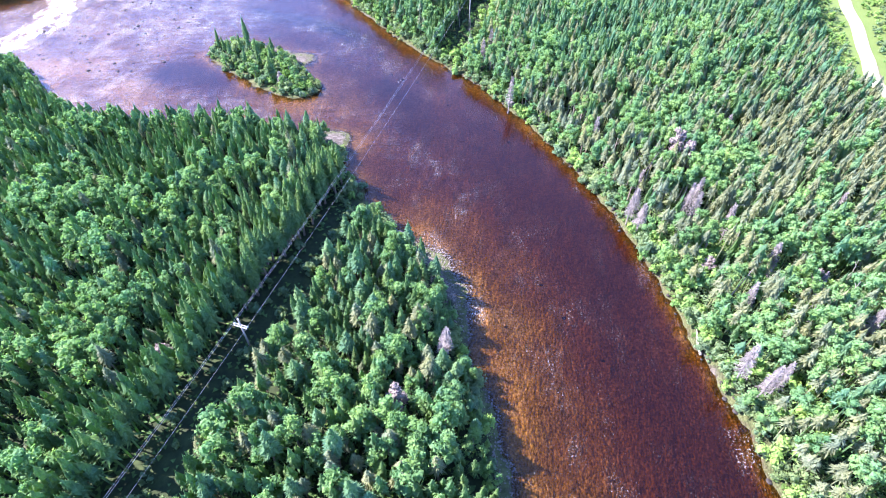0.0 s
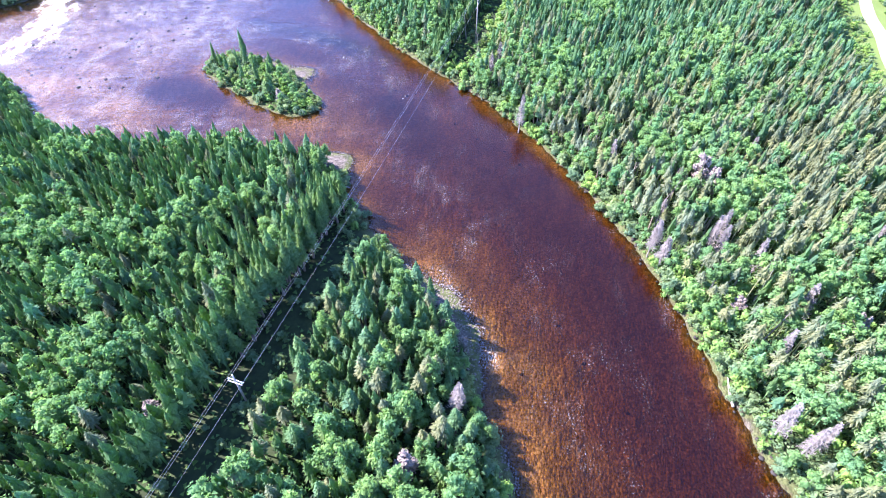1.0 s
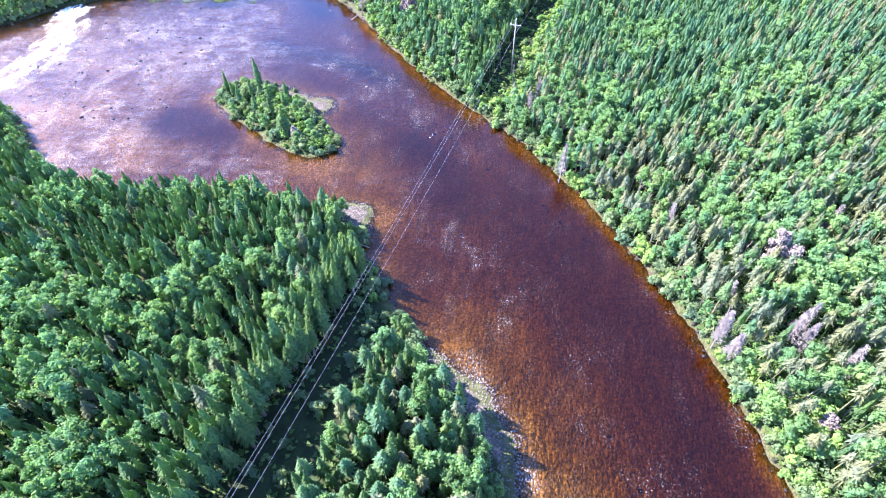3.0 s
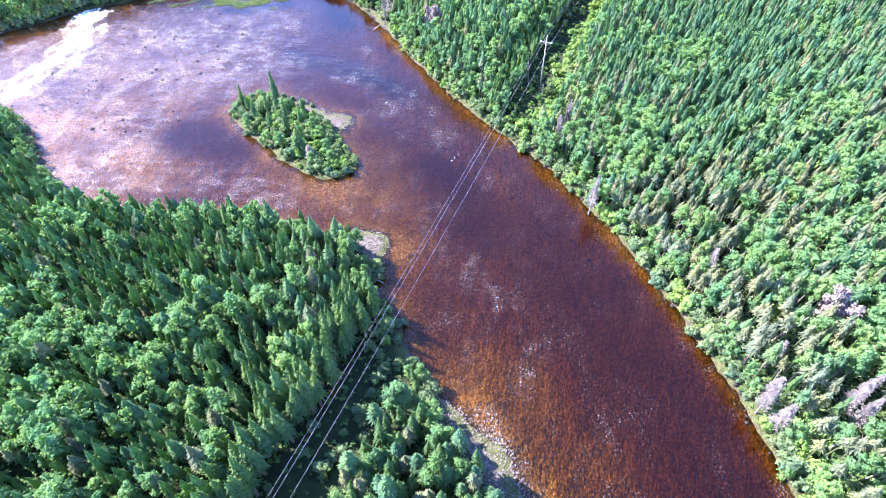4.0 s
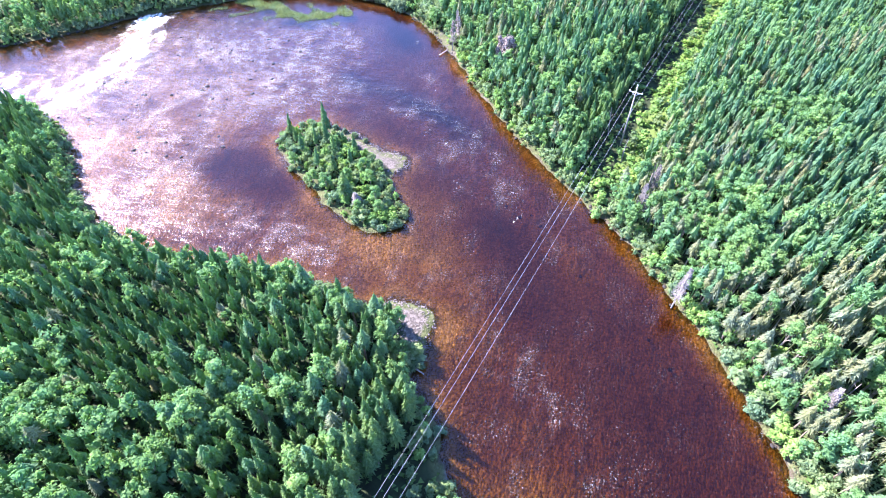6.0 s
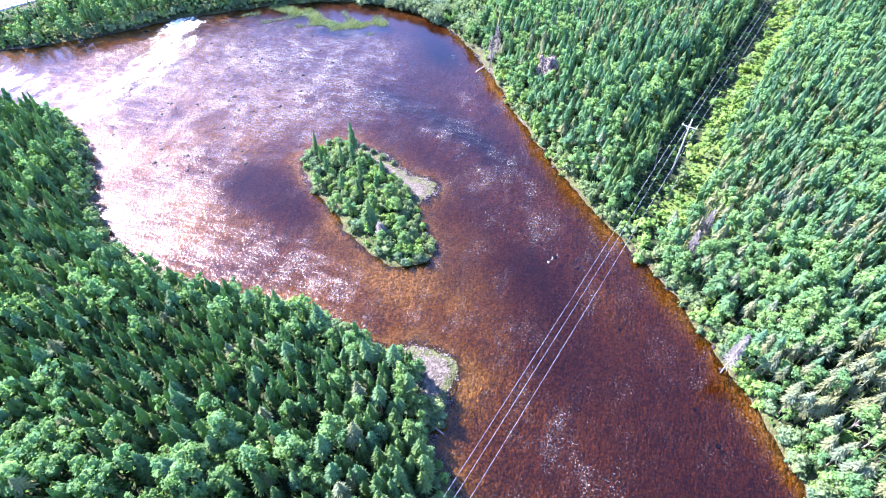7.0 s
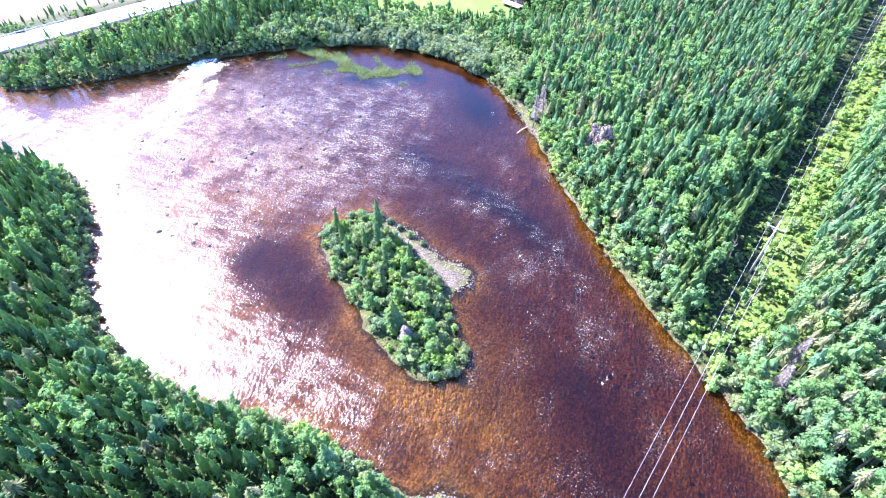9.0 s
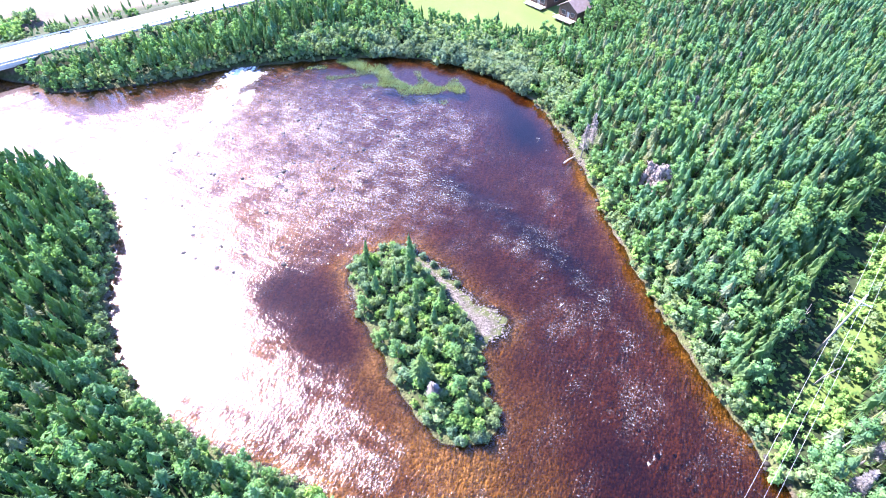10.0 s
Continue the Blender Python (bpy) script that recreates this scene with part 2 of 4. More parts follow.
def water_material():
    n = Nodes("river_water")
    depth, riffle, foam = n.attr("depth"), n.attr("riffle"), n.attr("foam")
    where = n.place()
    patch = n.noise(0.07, 3.0)
    drift = n.put("ShaderNodeMapping", 0, i0=where, Scale=(1.3, 0.62, 1.0))
    gust = n.noise(0.16, 5.0, 0.68, drift)
    flow = n.noise(0.32, 4.0, 0.65, n.put("ShaderNodeMapping", 0, i0=where, Scale=(0.55, 1.7, 1.0), Rotation=(0, 0, radians(14))))
    uneven = n.math("ADD", n.math("MULTIPLY", gust, 0.55), n.math("MULTIPLY", flow, 0.45))
    edge = n.math("MULTIPLY", n.math("SUBTRACT", uneven, 0.53), n.math("ADD", n.math("MULTIPLY", n.step(riffle, 0.03, 0.4), 2.9), 0.15))
    lively = n.math("ADD", riffle, edge, True)
    ripple, small, tiny = n.noise(1.9, 2.0, 0.5, drift), n.noise(4.4, 2.0, 0.55, drift), n.noise(9.0, 1.0, 0.5, where)
    amp = n.math("ADD", n.math("MULTIPLY", lively, 0.72), 0.06)
    height = n.math("ADD", n.math("MULTIPLY", ripple, 0.2), n.math("MULTIPLY", small, 0.085))
    height = n.math("ADD", height, n.math("MULTIPLY", tiny, 0.03))
    normal = n.bump(n.math("MULTIPLY", height, amp), 1.0, 1.0)
    deep = n.math("ADD", depth, n.math("MULTIPLY", n.math("SUBTRACT", patch, 0.5), 1.1))
    tint = n.ramp(n.math("MULTIPLY", deep, 0.5), (0.0, rgb(0.78, 0.6, 0.34)), (0.12, rgb(0.54, 0.37, 0.14)), (0.35, rgb(0.37, 0.205, 0.08)), (0.72, rgb(0.29, 0.148, 0.062)), (0.86, rgb(0.2, 0.1, 0.064)), (1.0, rgb(0.1, 0.05, 0.06)))
    clear = n.put("ShaderNodeBsdfTransparent", Color=tint)
    # Gloss colour is tinted lilac: a violet sky sheen put into the reflection.
    gloss = n.put("ShaderNodeBsdfGlossy", Color=rgb(1.0, 0.83, 0.98), Roughness=n.math("ADD", n.math("MULTIPLY", lively, 0.11), 0.14), Normal=normal)
    fres = n.put("ShaderNodeFresnel", IOR=1.34, Normal=normal)
    body = n.put("ShaderNodeMixShader", i0=fres, i1=clear, i2=gloss)
    bubbles = n.math("ADD", n.math("MULTIPLY", n.noise(1.9, 5.0, 0.7, drift), 0.7), n.math("MULTIPLY", n.noise(0.36, 3.0, 0.6, drift), 0.3))
    streak = n.noise(0.22, 3.0, 0.6, drift)
    white = n.step(n.math("ADD", bubbles, n.math("MULTIPLY", foam, n.math("ADD", n.math("MULTIPLY", streak, 1.1), -0.28))), 0.66, 0.9)
    fleck = n.noise(3.6, 5.0, 0.75, drift)
    flecks = n.math("MULTIPLY", n.step(n.math("ADD", fleck, n.math("MULTIPLY", lively, 0.15)), 0.63, 0.78), 0.3)
    white = n.math("MAXIMUM", white, n.math("MULTIPLY", flecks, n.step(lively, 0.25, 0.7)))
    # Pale specks in the shallows: sun glints painted white, along with stones.
    stony = n.math("ADD", n.noise(3.4, 5.0, 0.72, where), n.math("MULTIPLY", n.math("SUBTRACT", gust, 0.5), 0.45))
    glint_specks = n.math("MULTIPLY", n.step(stony, 0.6, 0.76), n.math("MULTIPLY", n.step(depth, 1.9, 0.5), 0.24))
    white = n.math("MAXIMUM", white, glint_specks)
    # One white diffuse colour serves both real foam and the painted glints.
    froth_glints = n.put("ShaderNodeBsdfDiffuse", Color=rgb(0.82, 0.8, 0.78), Normal=normal)
    return n.done(n.put("ShaderNodeMixShader", i0=white, i1=body, i2=froth_glints))


M["ground"] = ground_material()
M["water"] = water_material()


# ---- plan of the place ----
def smooth_line(points, closed=False, per=6):
    """A Catmull-Rom line through plan points."""
    p = np.array(points, float)
    n, out = len(p), []
    for i in range(n if closed else n - 1):
        a, b, c, d = (p[(i + k) % n] if closed else p[min(max(i + k, 0), n - 1)] for k in (-1, 0, 1, 2))
        for t in np.arange(per) / per:
            out.append(0.5 * (2 * b + (c - a) * t + (2 * a - 5 * b + 4 * c - d) * t * t + (3 * b - a - 3 * c + d) * t ** 3))
    if not closed:
        out.append(p[-1])
    return np.array(out)


EAST_BANK = [(52, -400), (50, -60), (46, 8), (43, 28), (41, 40), (38, 55), (36, 66), (30, 85), (20, 107), (7, 128), (-3, 139), (-19, 158), (-33, 179),
             (-41, 191), (-54, 206), (-68, 214), (-85, 216)]
NORTH_BANK = [(-98, 213), (-112, 206), (-126, 196), (-135, 189), (-144, 179), (-164, 163), (-174, 162.5), (-186, 160), (-205, 152), (-420, 115)]
WEST_BANK = [(-420, 85), (-205, 120), (-165, 132), (-140, 139), (-124, 139), (-113, 132), (-103, 122), (-96, 116), (-86, 110), (-72, 107), (-52, 108), (-44, 107),
             (-36, 105), (-30, 107), (-25, 107), (-22.5, 104), (-23, 99), (-24, 95), (-19, 88), (-14, 79), (-8, 73.5), (-1, 68), (3, 60), (3, 53),
             (3, 47), (6, 40), (8, 32), (9, 15), (7, -60), (5, -400)]
ISLAND = [(-68, 142), (-66, 147), (-61, 151), (-55, 150), (-50, 148), (-45, 145), (-39.5, 144), (-38, 140), (-40, 136), (-37.5, 131), (-33.5, 126.5),
          (-35, 122), (-39, 120.5), (-44, 122), (-49, 125), (-54, 129), (-59, 133), (-64, 137.5)]
shore_line = smooth_line(EAST_BANK + NORTH_BANK + WEST_BANK, True)
island_line = smooth_line(ISLAND, True)


def ring_distance(x, y, ring):
    """Distance to a closed line, and whether each place lies inside it."""
    best, inside = np.full(x.shape, 1e9), np.zeros(x.shape, bool)
    for (ax, ay), (bx, by) in zip(ring, np.roll(ring, -1, 0)):
        dx, dy = bx - ax, by - ay
        t = np.clip(((x - ax) * dx + (y - ay) * dy) / (dx * dx + dy * dy + 1e-9), 0, 1)
        best = np.minimum(best, (x - ax - t * dx) ** 2 + (y - ay - t * dy) ** 2)
        if dy:
            inside ^= ((ay > y) != (by > y)) & (x < (y - ay) / dy * dx + ax)
    return np.sqrt(best), inside


def wobble(x, y, scale, seed=0.0):
    """A soft, repeatable unevenness between -1 and 1."""
    s = seed * 7.13
    return (np.sin(x / scale + 1.7 * np.sin(y / scale * 0.8 + s) + s) + np.sin(y / scale * 1.13 - 1.3 * np.sin(x / scale * 0.9 - s) + 2.1 * s)) / 2


def line_distance(x, y, line):
    """Distance to an open line of the plan."""
    best = np.full(np.shape(x), 1e9)
    for (ax, ay), (bx, by) in zip(line[:-1], line[1:]):
        dx, dy = bx - ax, by - ay
        t = np.clip(((x - ax) * dx + (y - ay) * dy) / (dx * dx + dy * dy + 1e-9), 0, 1)
        best = np.minimum(best, np.hypot(x - ax - t * dx, y - ay - t * dy))
    return best


def shore_distance(x, y):
    """Metres from the water's edge: land is positive, water negative."""
    x, y = np.asarray(x, float), np.asarray(y, float)
    d, inside = ring_distance(x, y, shore_line)
    di, on_island = ring_distance(x, y, island_line)
    sd = np.where(inside, -d, d)
    sd = np.where(on_island, di, np.maximum(sd, np.where(inside, -di, sd)))
    return sd + 0.5 * wobble(x, y, 1.7) + 0.35 * wobble(x, y, 0.8, 2)


def band(x, y, line, width):
    """1 on a line of the plan, falling to 0 at width from it."""
    x, y = np.asarray(x, float), np.asarray(y, float)
    best = np.full(x.shape, 1e9)
    for (ax, ay), (bx, by) in zip(line[:-1], line[1:]):
        dx, dy = bx - ax, by - ay
        t = np.clip(((x - ax) * dx + (y - ay) * dy) / (dx * dx + dy * dy + 1e-9), 0, 1)
        best = np.minimum(best, np.hypot(x - ax - t * dx, y - ay - t * dy))
    return np.clip(1 - best / width, 0, 1)


def side_x(y):
    """The x of the east bank at y."""
    pts = np.array(EAST_BANK)
    return np.interp(y, pts[:, 1], pts[:, 0])


ROAD = [(-330, -102), (-231, 83), (-187, 164), (-170, 193.5), (-153.5, 222), (-135, 250), (-110, 280), (-70, 320), (0, 380)]
LANE = [(150, 92), (128, 104), (112, 113), (106, 125), (110.5, 140), (117.5, 160), (124, 180), (140, 215), (160, 260)]
ROAD_Z, ROAD_W, LANE_W = 4.6, 9.0, 3.6
LINE = [(-63.2, -62.5), (-29.7, 46.2), (4.6, 154.7), (38.5, 263.0)]
SAND = [(-262, 150), (-226, 182), (-208, 203), (-190, 228), (-165, 262)]
WILLOWS = [(-101, 214), (-88, 216.5), (-80, 218), (-72, 219), (-64, 216), (-58.5, 210)]
LAWN = [(-97, 248), (-84, 250), (-70, 251)]


def land_height(x, y, sd):
    bank = np.where(sd > 0, 1.5 * (1 - np.exp(-np.maximum(sd, 0) / 4.5)) + 0.02 * np.clip(sd, 0, 90), 0)
    bank = bank + np.where(sd > 2, 0.35 * wobble(x, y, 6.0, 1) + 0.6 * wobble(x, y, 23.0, 3), 0) * np.clip((sd - 2) / 8, 0, 1)
    depth = np.maximum(-sd, 0)
    lateral = np.clip(depth / 16, 0, 1)
    bed = -(0.12 * np.minimum(depth, 3) + 1.5 * lateral ** 0.8)
    shallow = np.maximum(band(x, y, [(-110, 135), (-85, 130)], 34), band(x, y, [(-8, 72), (6, 55), (8, 40)], 9))
    bed = bed * (1 - 0.65 * shallow)
    low_island = (x > -75) & (x < -28) & (y > 115) & (y < 158)
    z = np.where(sd > 0, np.where(low_island, 0.6 * bank, bank), bed)
    grav = gravel_mask(x, y)
    z = np.where(sd > 0, z * (1 - 0.75 * np.clip(grav * 1.5, 0, 1)), z)
    road = np.clip(band(x, y, ROAD, 14.0) * 2.6, 0, 1) * np.clip((sd - 1) / 5, 0, 1)
    return z * (1 - road) + (ROAD_Z - 0.35) * road


def gravel_mask(x, y):
    bars = [([(-8, 74), (-5, 70), (-0.5, 64.5), (2.5, 58.5), (4.5, 53)], 4.0), ([(6, 40), (8, 33), (9, 24)], 2.5), ([(-30, 106), (-26, 104), (-25, 101)], 3.4),
            ([(-58, 151), (-50, 147), (-44, 143), (-40, 140)], 3.6), ([(-46, 197), (-41, 189)], 3.5)]
    return np.max([band(x, y, line, w) for line, w in bars], axis=0)


# ---- mesh helpers ----
def tri_mesh(name, verts, tris, mats, index=None, smooth=False):
    me = bpy.data.meshes.new(name)
    verts, tris = np.asarray(verts, np.float32), np.asarray(tris, np.int32)
    me.vertices.add(len(verts))
    me.vertices.foreach_set("co", verts.ravel())
    me.loops.add(tris.size)
    me.loops.foreach_set("vertex_index", tris.ravel())
    me.polygons.add(len(tris))
    me.polygons.foreach_set("loop_start", np.arange(0, tris.size, 3, dtype=np.int32))
    for m in mats:
        me.materials.append(m)
    if index is not None:
        me.polygons.foreach_set("material_index", np.asarray(index, np.int32))
    me.polygons.foreach_set("use_smooth", np.full(len(tris), smooth))
    me.update(calc_edges=True)
    me.validate()
    return me


def join(pieces):
    """Joins (verts, tris) pairs into one."""
    at, vs, ts = 0, [], []
    for v, t in pieces:
        v, t = np.asarray(v, float).reshape(-1, 3), np.asarray(t, int).reshape(-1, 3)
        vs.append(v), ts.append(t + at)
        at += len(v)
    return np.concatenate(vs), np.concatenate(ts)


def tube(points, radii, sides=5):
    p = np.array(points, float)
    ang = np.arange(sides) * 2 * math.pi / sides
    verts = []
    for i, r in enumerate(radii):
        d = p[min(i + 1, len(p) - 1)] - p[max(i - 1, 0)]
        d /= np.linalg.norm(d) + 1e-9
        a = np.cross(d, (0.31, 0.95, 0.05) if abs(d[1]) < 0.9 else (1, 0, 0))
        a /= np.linalg.norm(a)
        b = np.cross(d, a)
        verts += [p[i] + r * (math.cos(t) * a + math.sin(t) * b) for t in ang]
    tris = []
    for i in range(len(radii) - 1):
        for k in range(sides):
            a, b = i * sides + k, i * sides + (k + 1) % sides
            tris += [(a, b, b + sides), (a, b + sides, a + sides)]
    last = (len(radii) - 1) * sides
    tris += [(last, last + k, last + k + 1) for k in range(1, sides - 1)] + [(0, k + 1, k) for k in range(1, sides - 1)]
    return np.array(verts), np.array(tris)


def box(cx, cy, cz, sx, sy, sz, turn=0.0, bevel=0.0):
    """A box with slightly cut edges, centred, turned about z."""
    bm = bmesh.new()
    bmesh.ops.create_cube(bm, size=1.0, matrix=Matrix.Translation((cx, cy, cz)) @ Matrix.Rotation(turn, 4, "Z") @ Matrix.Diagonal((sx, sy, sz, 1)))
    if bevel:
        bmesh.ops.bevel(bm, geom=bm.edges[:], offset=bevel, segments=1, affect="EDGES")
    return bm


def part(name, bm, material, parent=None, label="", smooth=False):
    """Links a bmesh, or a pair of verts and tris, as one mesh object."""
    if isinstance(bm, bmesh.types.BMesh):
        me = bpy.data.meshes.new(name)
        bm.to_mesh(me)
        bm.free()
        me.materials.append(material)
        me.polygons.foreach_set("use_smooth", np.full(len(me.polygons), smooth))
    else:
        me = tri_mesh(name, bm[0], bm[1], [material], smooth=smooth)
    ob = new(name, me)
    if parent:
        ob.parent = parent
    return tagged(ob, label)


# ---- ground and water ----
def uneven_axis(low, high, step, far):
    inner = np.arange(low, high + step / 2, step)
    outer = np.array([8, 20, 45, 100, 220, 480, 1000, 2100]) * 1.0
    outer = outer[outer < far]
    return np.concatenate([(low - outer)[::-1], inner, high + outer])


gx, gy = uneven_axis(-250, 165, 1.7, 3000), uneven_axis(-20, 310, 1.7, 3000)
X, Y = np.meshgrid(gx, gy)
SD = shore_distance(X, Y)
Z = land_height(X, Y, SD)


def grid_tris(keep):
    ny, nx = X.shape
    i = np.arange(ny * nx).reshape(ny, nx)
    a, b, c, d = i[:-1, :-1][keep], i[:-1, 1:][keep], i[1:, 1:][keep], i[1:, :-1][keep]
    return np.concatenate([np.stack([a, b, c], 1), np.stack([a, c, d], 1)])


def floats(me, name, values):
    me.attributes.new(name, "FLOAT", "POINT").data.foreach_set("value", np.asarray(values, np.float32).ravel())


def lawn_mask(x, y):
    (ax, ay), (bx, by) = LINE[1], LINE[2]
    side = ((x - ax) * (by - ay) - (y - ay) * (bx - ax)) / math.hypot(bx - ax, by - ay)
    strip = 0.9 * np.clip((y - 140) / 8, 0, 1) * np.clip(1.8 - np.abs(side - 4.2) / 2.4, 0, 1) * (y < 300)
    thin = 0.55 * np.clip((x - side_x(y) - 2) / 5, 0, 1) * np.clip((108 - y) / 22, 0, 1) * (0.7 + 0.3 * wobble(x, y, 5.0, 4))
    return np.maximum.reduce([thin, np.clip(2 * band(x, y, LAWN, 17.0), 0, 1), np.clip(2.2 * band(x, y, LANE, 16.0), 0, 0.62), strip])


def make_ground():
    v = np.stack([X, Y, Z], -1).reshape(-1, 3)
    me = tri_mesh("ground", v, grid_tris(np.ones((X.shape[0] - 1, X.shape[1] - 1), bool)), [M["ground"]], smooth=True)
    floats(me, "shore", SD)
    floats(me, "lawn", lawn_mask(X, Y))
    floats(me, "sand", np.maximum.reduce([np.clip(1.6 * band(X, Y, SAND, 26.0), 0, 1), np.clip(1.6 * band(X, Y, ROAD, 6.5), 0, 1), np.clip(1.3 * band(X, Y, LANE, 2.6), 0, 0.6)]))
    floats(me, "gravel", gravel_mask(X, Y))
    tagged(new("ground", me), "mossy forest floor toned dark for tree shade, with pebbly banks and amber riverbed", "ground", kind="structure")


RIFFLES = [([(-112, 140), (-95, 127)], 31, 0.76), ([(-122, 168), (-98, 172), (-82, 166)], 33, 0.86), ([(-104, 156), (-93, 170), (-82, 185), (-67, 191)], 15, 0.75), ([(-165, 150), (-130, 160)], 16, 0.3),
           ([(-94, 124), (-77, 118.5), (-64, 116.5), (-53, 115), (-43, 113.4)], 10, 0.58), ([(-44, 115.5), (-32, 113), (-20.5, 111), (-14, 104), (-8, 96), (2, 84)], 7.5, 0.42),
           ([(-112, 168), (-86, 160), (-71, 166), (-60, 168), (-46, 164), (-35, 158), (-28, 151.6), (-15, 140)], 7, 0.6), ([(-40, 142.3), (-29, 141.7), (-21, 139), (-13, 135.5), (-4, 127)], 5.5, 0.36),
           ([(-5, 73), (1, 63), (4.5, 55)], 4.5, 0.7), ([(-2, 82), (10, 60), (20, 36), (22, 10)], 14, 0.24), ([(-50, 190), (-42, 180), (-38, 171)], 4, 0.4)]
CALM = [([(-166, 160), (-150, 168), (-140, 180)], 9), ([(-75, 133), (-68, 134.5), (-62, 131)], 6.5), ([(-67, 128.5), (-58, 127.5), (-50, 123), (-41, 119.5)], 3), ([(-70, 209), (-57, 204), (-53, 193)], 13),
        ([(-30, 108.5), (-22, 106)], 3)]
RAPIDS = [([(-131, 194), (-125, 176), (-122, 160), (-125, 147)], 10, 0.95), ([(-172, 152), (-150, 148), (-128, 147)], 12, 0.7), ([(-122, 150), (-106, 136)], 16, 0.3), ([(-40, 177), (-38.5, 171)], 3, 0.4), ([(-50, 192), (-44, 187)], 3.5, 0.3), ([(-36, 138), (-24, 136), (-12, 131)], 5, 0.3), ([(-45, 158), (-33, 150), (-22, 142)], 5, 0.25)]


def make_water():
    keep = (SD[:-1, :-1] < 3) | (SD[1:, 1:] < 3) | (SD[1:, :-1] < 3) | (SD[:-1, 1:] < 3)
    tris = grid_tris(keep)
    used, tris = np.unique(tris, return_inverse=True)
    x, y, sd = X.ravel()[used], Y.ravel()[used], SD.ravel()[used]
    me = tri_mesh("river_water", np.stack([x, y, 0 * x], 1), tris.reshape(-1, 3), [M["water"]], smooth=True)
    east = line_distance(x, y, EAST_BANK)
    west = line_distance(x, y, WEST_BANK)
    across = np.clip((west / (east + west + 0.01) - 0.36) / 0.34, 0, 1)
    depth = np.clip(-sd / 5, 0, 1) * (0.62 + 0.78 * across * across * (3 - 2 * across))
    shallow = np.maximum.reduce([band(x, y, [(-112, 135), (-90, 130)], 30), band(x, y, [(-6, 72), (8, 52), (12, 30), (12, 0)], 15), 0.6 * band(x, y, [(-44, 118), (-32, 112), (-22, 116)], 12), 1.3 * band(x, y, [(-73, 137), (-71, 136)], 3.5)])
    riffle = np.full(x.shape, 0.1)
    for line, w, s in RIFFLES:
        f = np.clip(1.35 * band(x, y, line, w * 1.25), 0, 1)
        riffle = np.maximum(riffle, s * f * f * (3 - 2 * f))
    calm = np.max([np.clip(1.7 * band(x, y, line, w), 0, 1) for line, w in CALM], axis=0)
    pool = np.clip(1.5 * band(x, y, [(-73, 133), (-63, 132)], 9), 0, 1) * np.clip(-sd / 4, 0, 1)
    channel = np.maximum.reduce([0.8 * band(x, y, [(-62, 171), (-48, 167), (-36, 161), (-26, 153)], 6), band(x, y, [(-60, 206), (-53, 195)], 11), 0.9 * band(x, y, [(-18, 128), (-12, 120), (-9, 110)], 8)])
    channel = np.clip(1.4 * channel, 0, 1) * np.clip(-sd / 5, 0, 1)
    foam = np.zeros(x.shape)
    for line, w, s in RAPIDS:
        foam = np.maximum(foam, s * np.clip(1.4 * band(x, y, line, w), 0, 1))
    floats(me, "depth", depth * (1 - 0.7 * shallow) * (1 - 0.45 * np.clip((y - 95) / 25, 0, 1)) + 0.75 * pool + 1.0 * channel)
    floats(me, "riffle", riffle * (1 - 0.96 * calm))
    floats(me, "foam", foam)
    tagged(new("river_water", me), "tea-brown river water with glittering riffles over stones", "river", kind="structure")


make_ground()
make_water()


def height_at(x, y):
    sd = shore_distance(np.array([x]), np.array([y]))
    return float(land_height(np.array([x]), np.array([y]), sd)[0])


# ---- trees ----
def spruce(rng, h, r, rings, sides, sprays, bare=0.2, lean=0.35, solid=0.8):
    """Crown of a conifer: an uneven, tiered cone of needles with drooping sprays that break its outline."""
    v, t, seams = [], [], rng.random() * 6.283
    for i in range(rings):
        f = i / (rings - 1)
        tier = 1.0 if i % 2 == 0 else 0.84
        rad = solid * r * ((1 - f ** 1.25) ** 0.85 * tier if i else 0.55) + 0.03
        for k in range(sides):
            ang = seams + (k + 0.5 * (i % 2) + rng.uniform(-0.3, 0.3)) * 6.283 / sides
            q = rad * rng.uniform(0.72, 1.22)
            v.append((q * math.cos(ang), q * math.sin(ang), h * (bare + (0.98 - bare) * f) + rng.uniform(-0.25, 0.25) * h / rings * (i < rings - 1)))
    for i in range(rings - 1):
        for k in range(sides):
            a, b = i * sides + k, i * sides + (k + 1) % sides
            t += [(a, b, b + sides), (a, b + sides, a + sides)]
    for _ in range(sprays):
        f = 1 - (1 - rng.random()) ** 0.62 if rng.random() < 0.8 else rng.random()
        ang, length = rng.random() * 6.283, (r * (1 - f ** 1.25) ** 0.85 + 0.09) * rng.uniform(0.82, 1.16)
        z = h * (bare + (0.98 - bare) * f)
        w = (0.065 * length + 0.05) * rng.uniform(0.7, 1.4)
        m, drop = 0.42 * length, length * rng.uniform(-0.15, 1.2) * lean
        c, s, up = math.cos(ang), math.sin(ang), rng.uniform(-0.12, 0.12)
        at = len(v)
        v += [(m * c - w * s, m * s + w * c, z + 0.18 * length + up), (length * c, length * s, z - drop), (m * c + w * s, m * s - w * c, z + 0.18 * length - up)]
        t.append((at, at + 1, at + 2))
    return join([(v, t), tube([(0, 0, h * 0.9), (0, 0, h * 1.05)], [0.08, 0.012], 3)])


def ico():
    bm = bmesh.new()
    bmesh.ops.create_icosphere(bm, subdivisions=1, radius=1.0)
    v = np.array([p.co[:] for p in bm.verts])
    t = np.array([[p.index for p in f.verts] for f in bm.faces])
    bm.free()
    return v, t


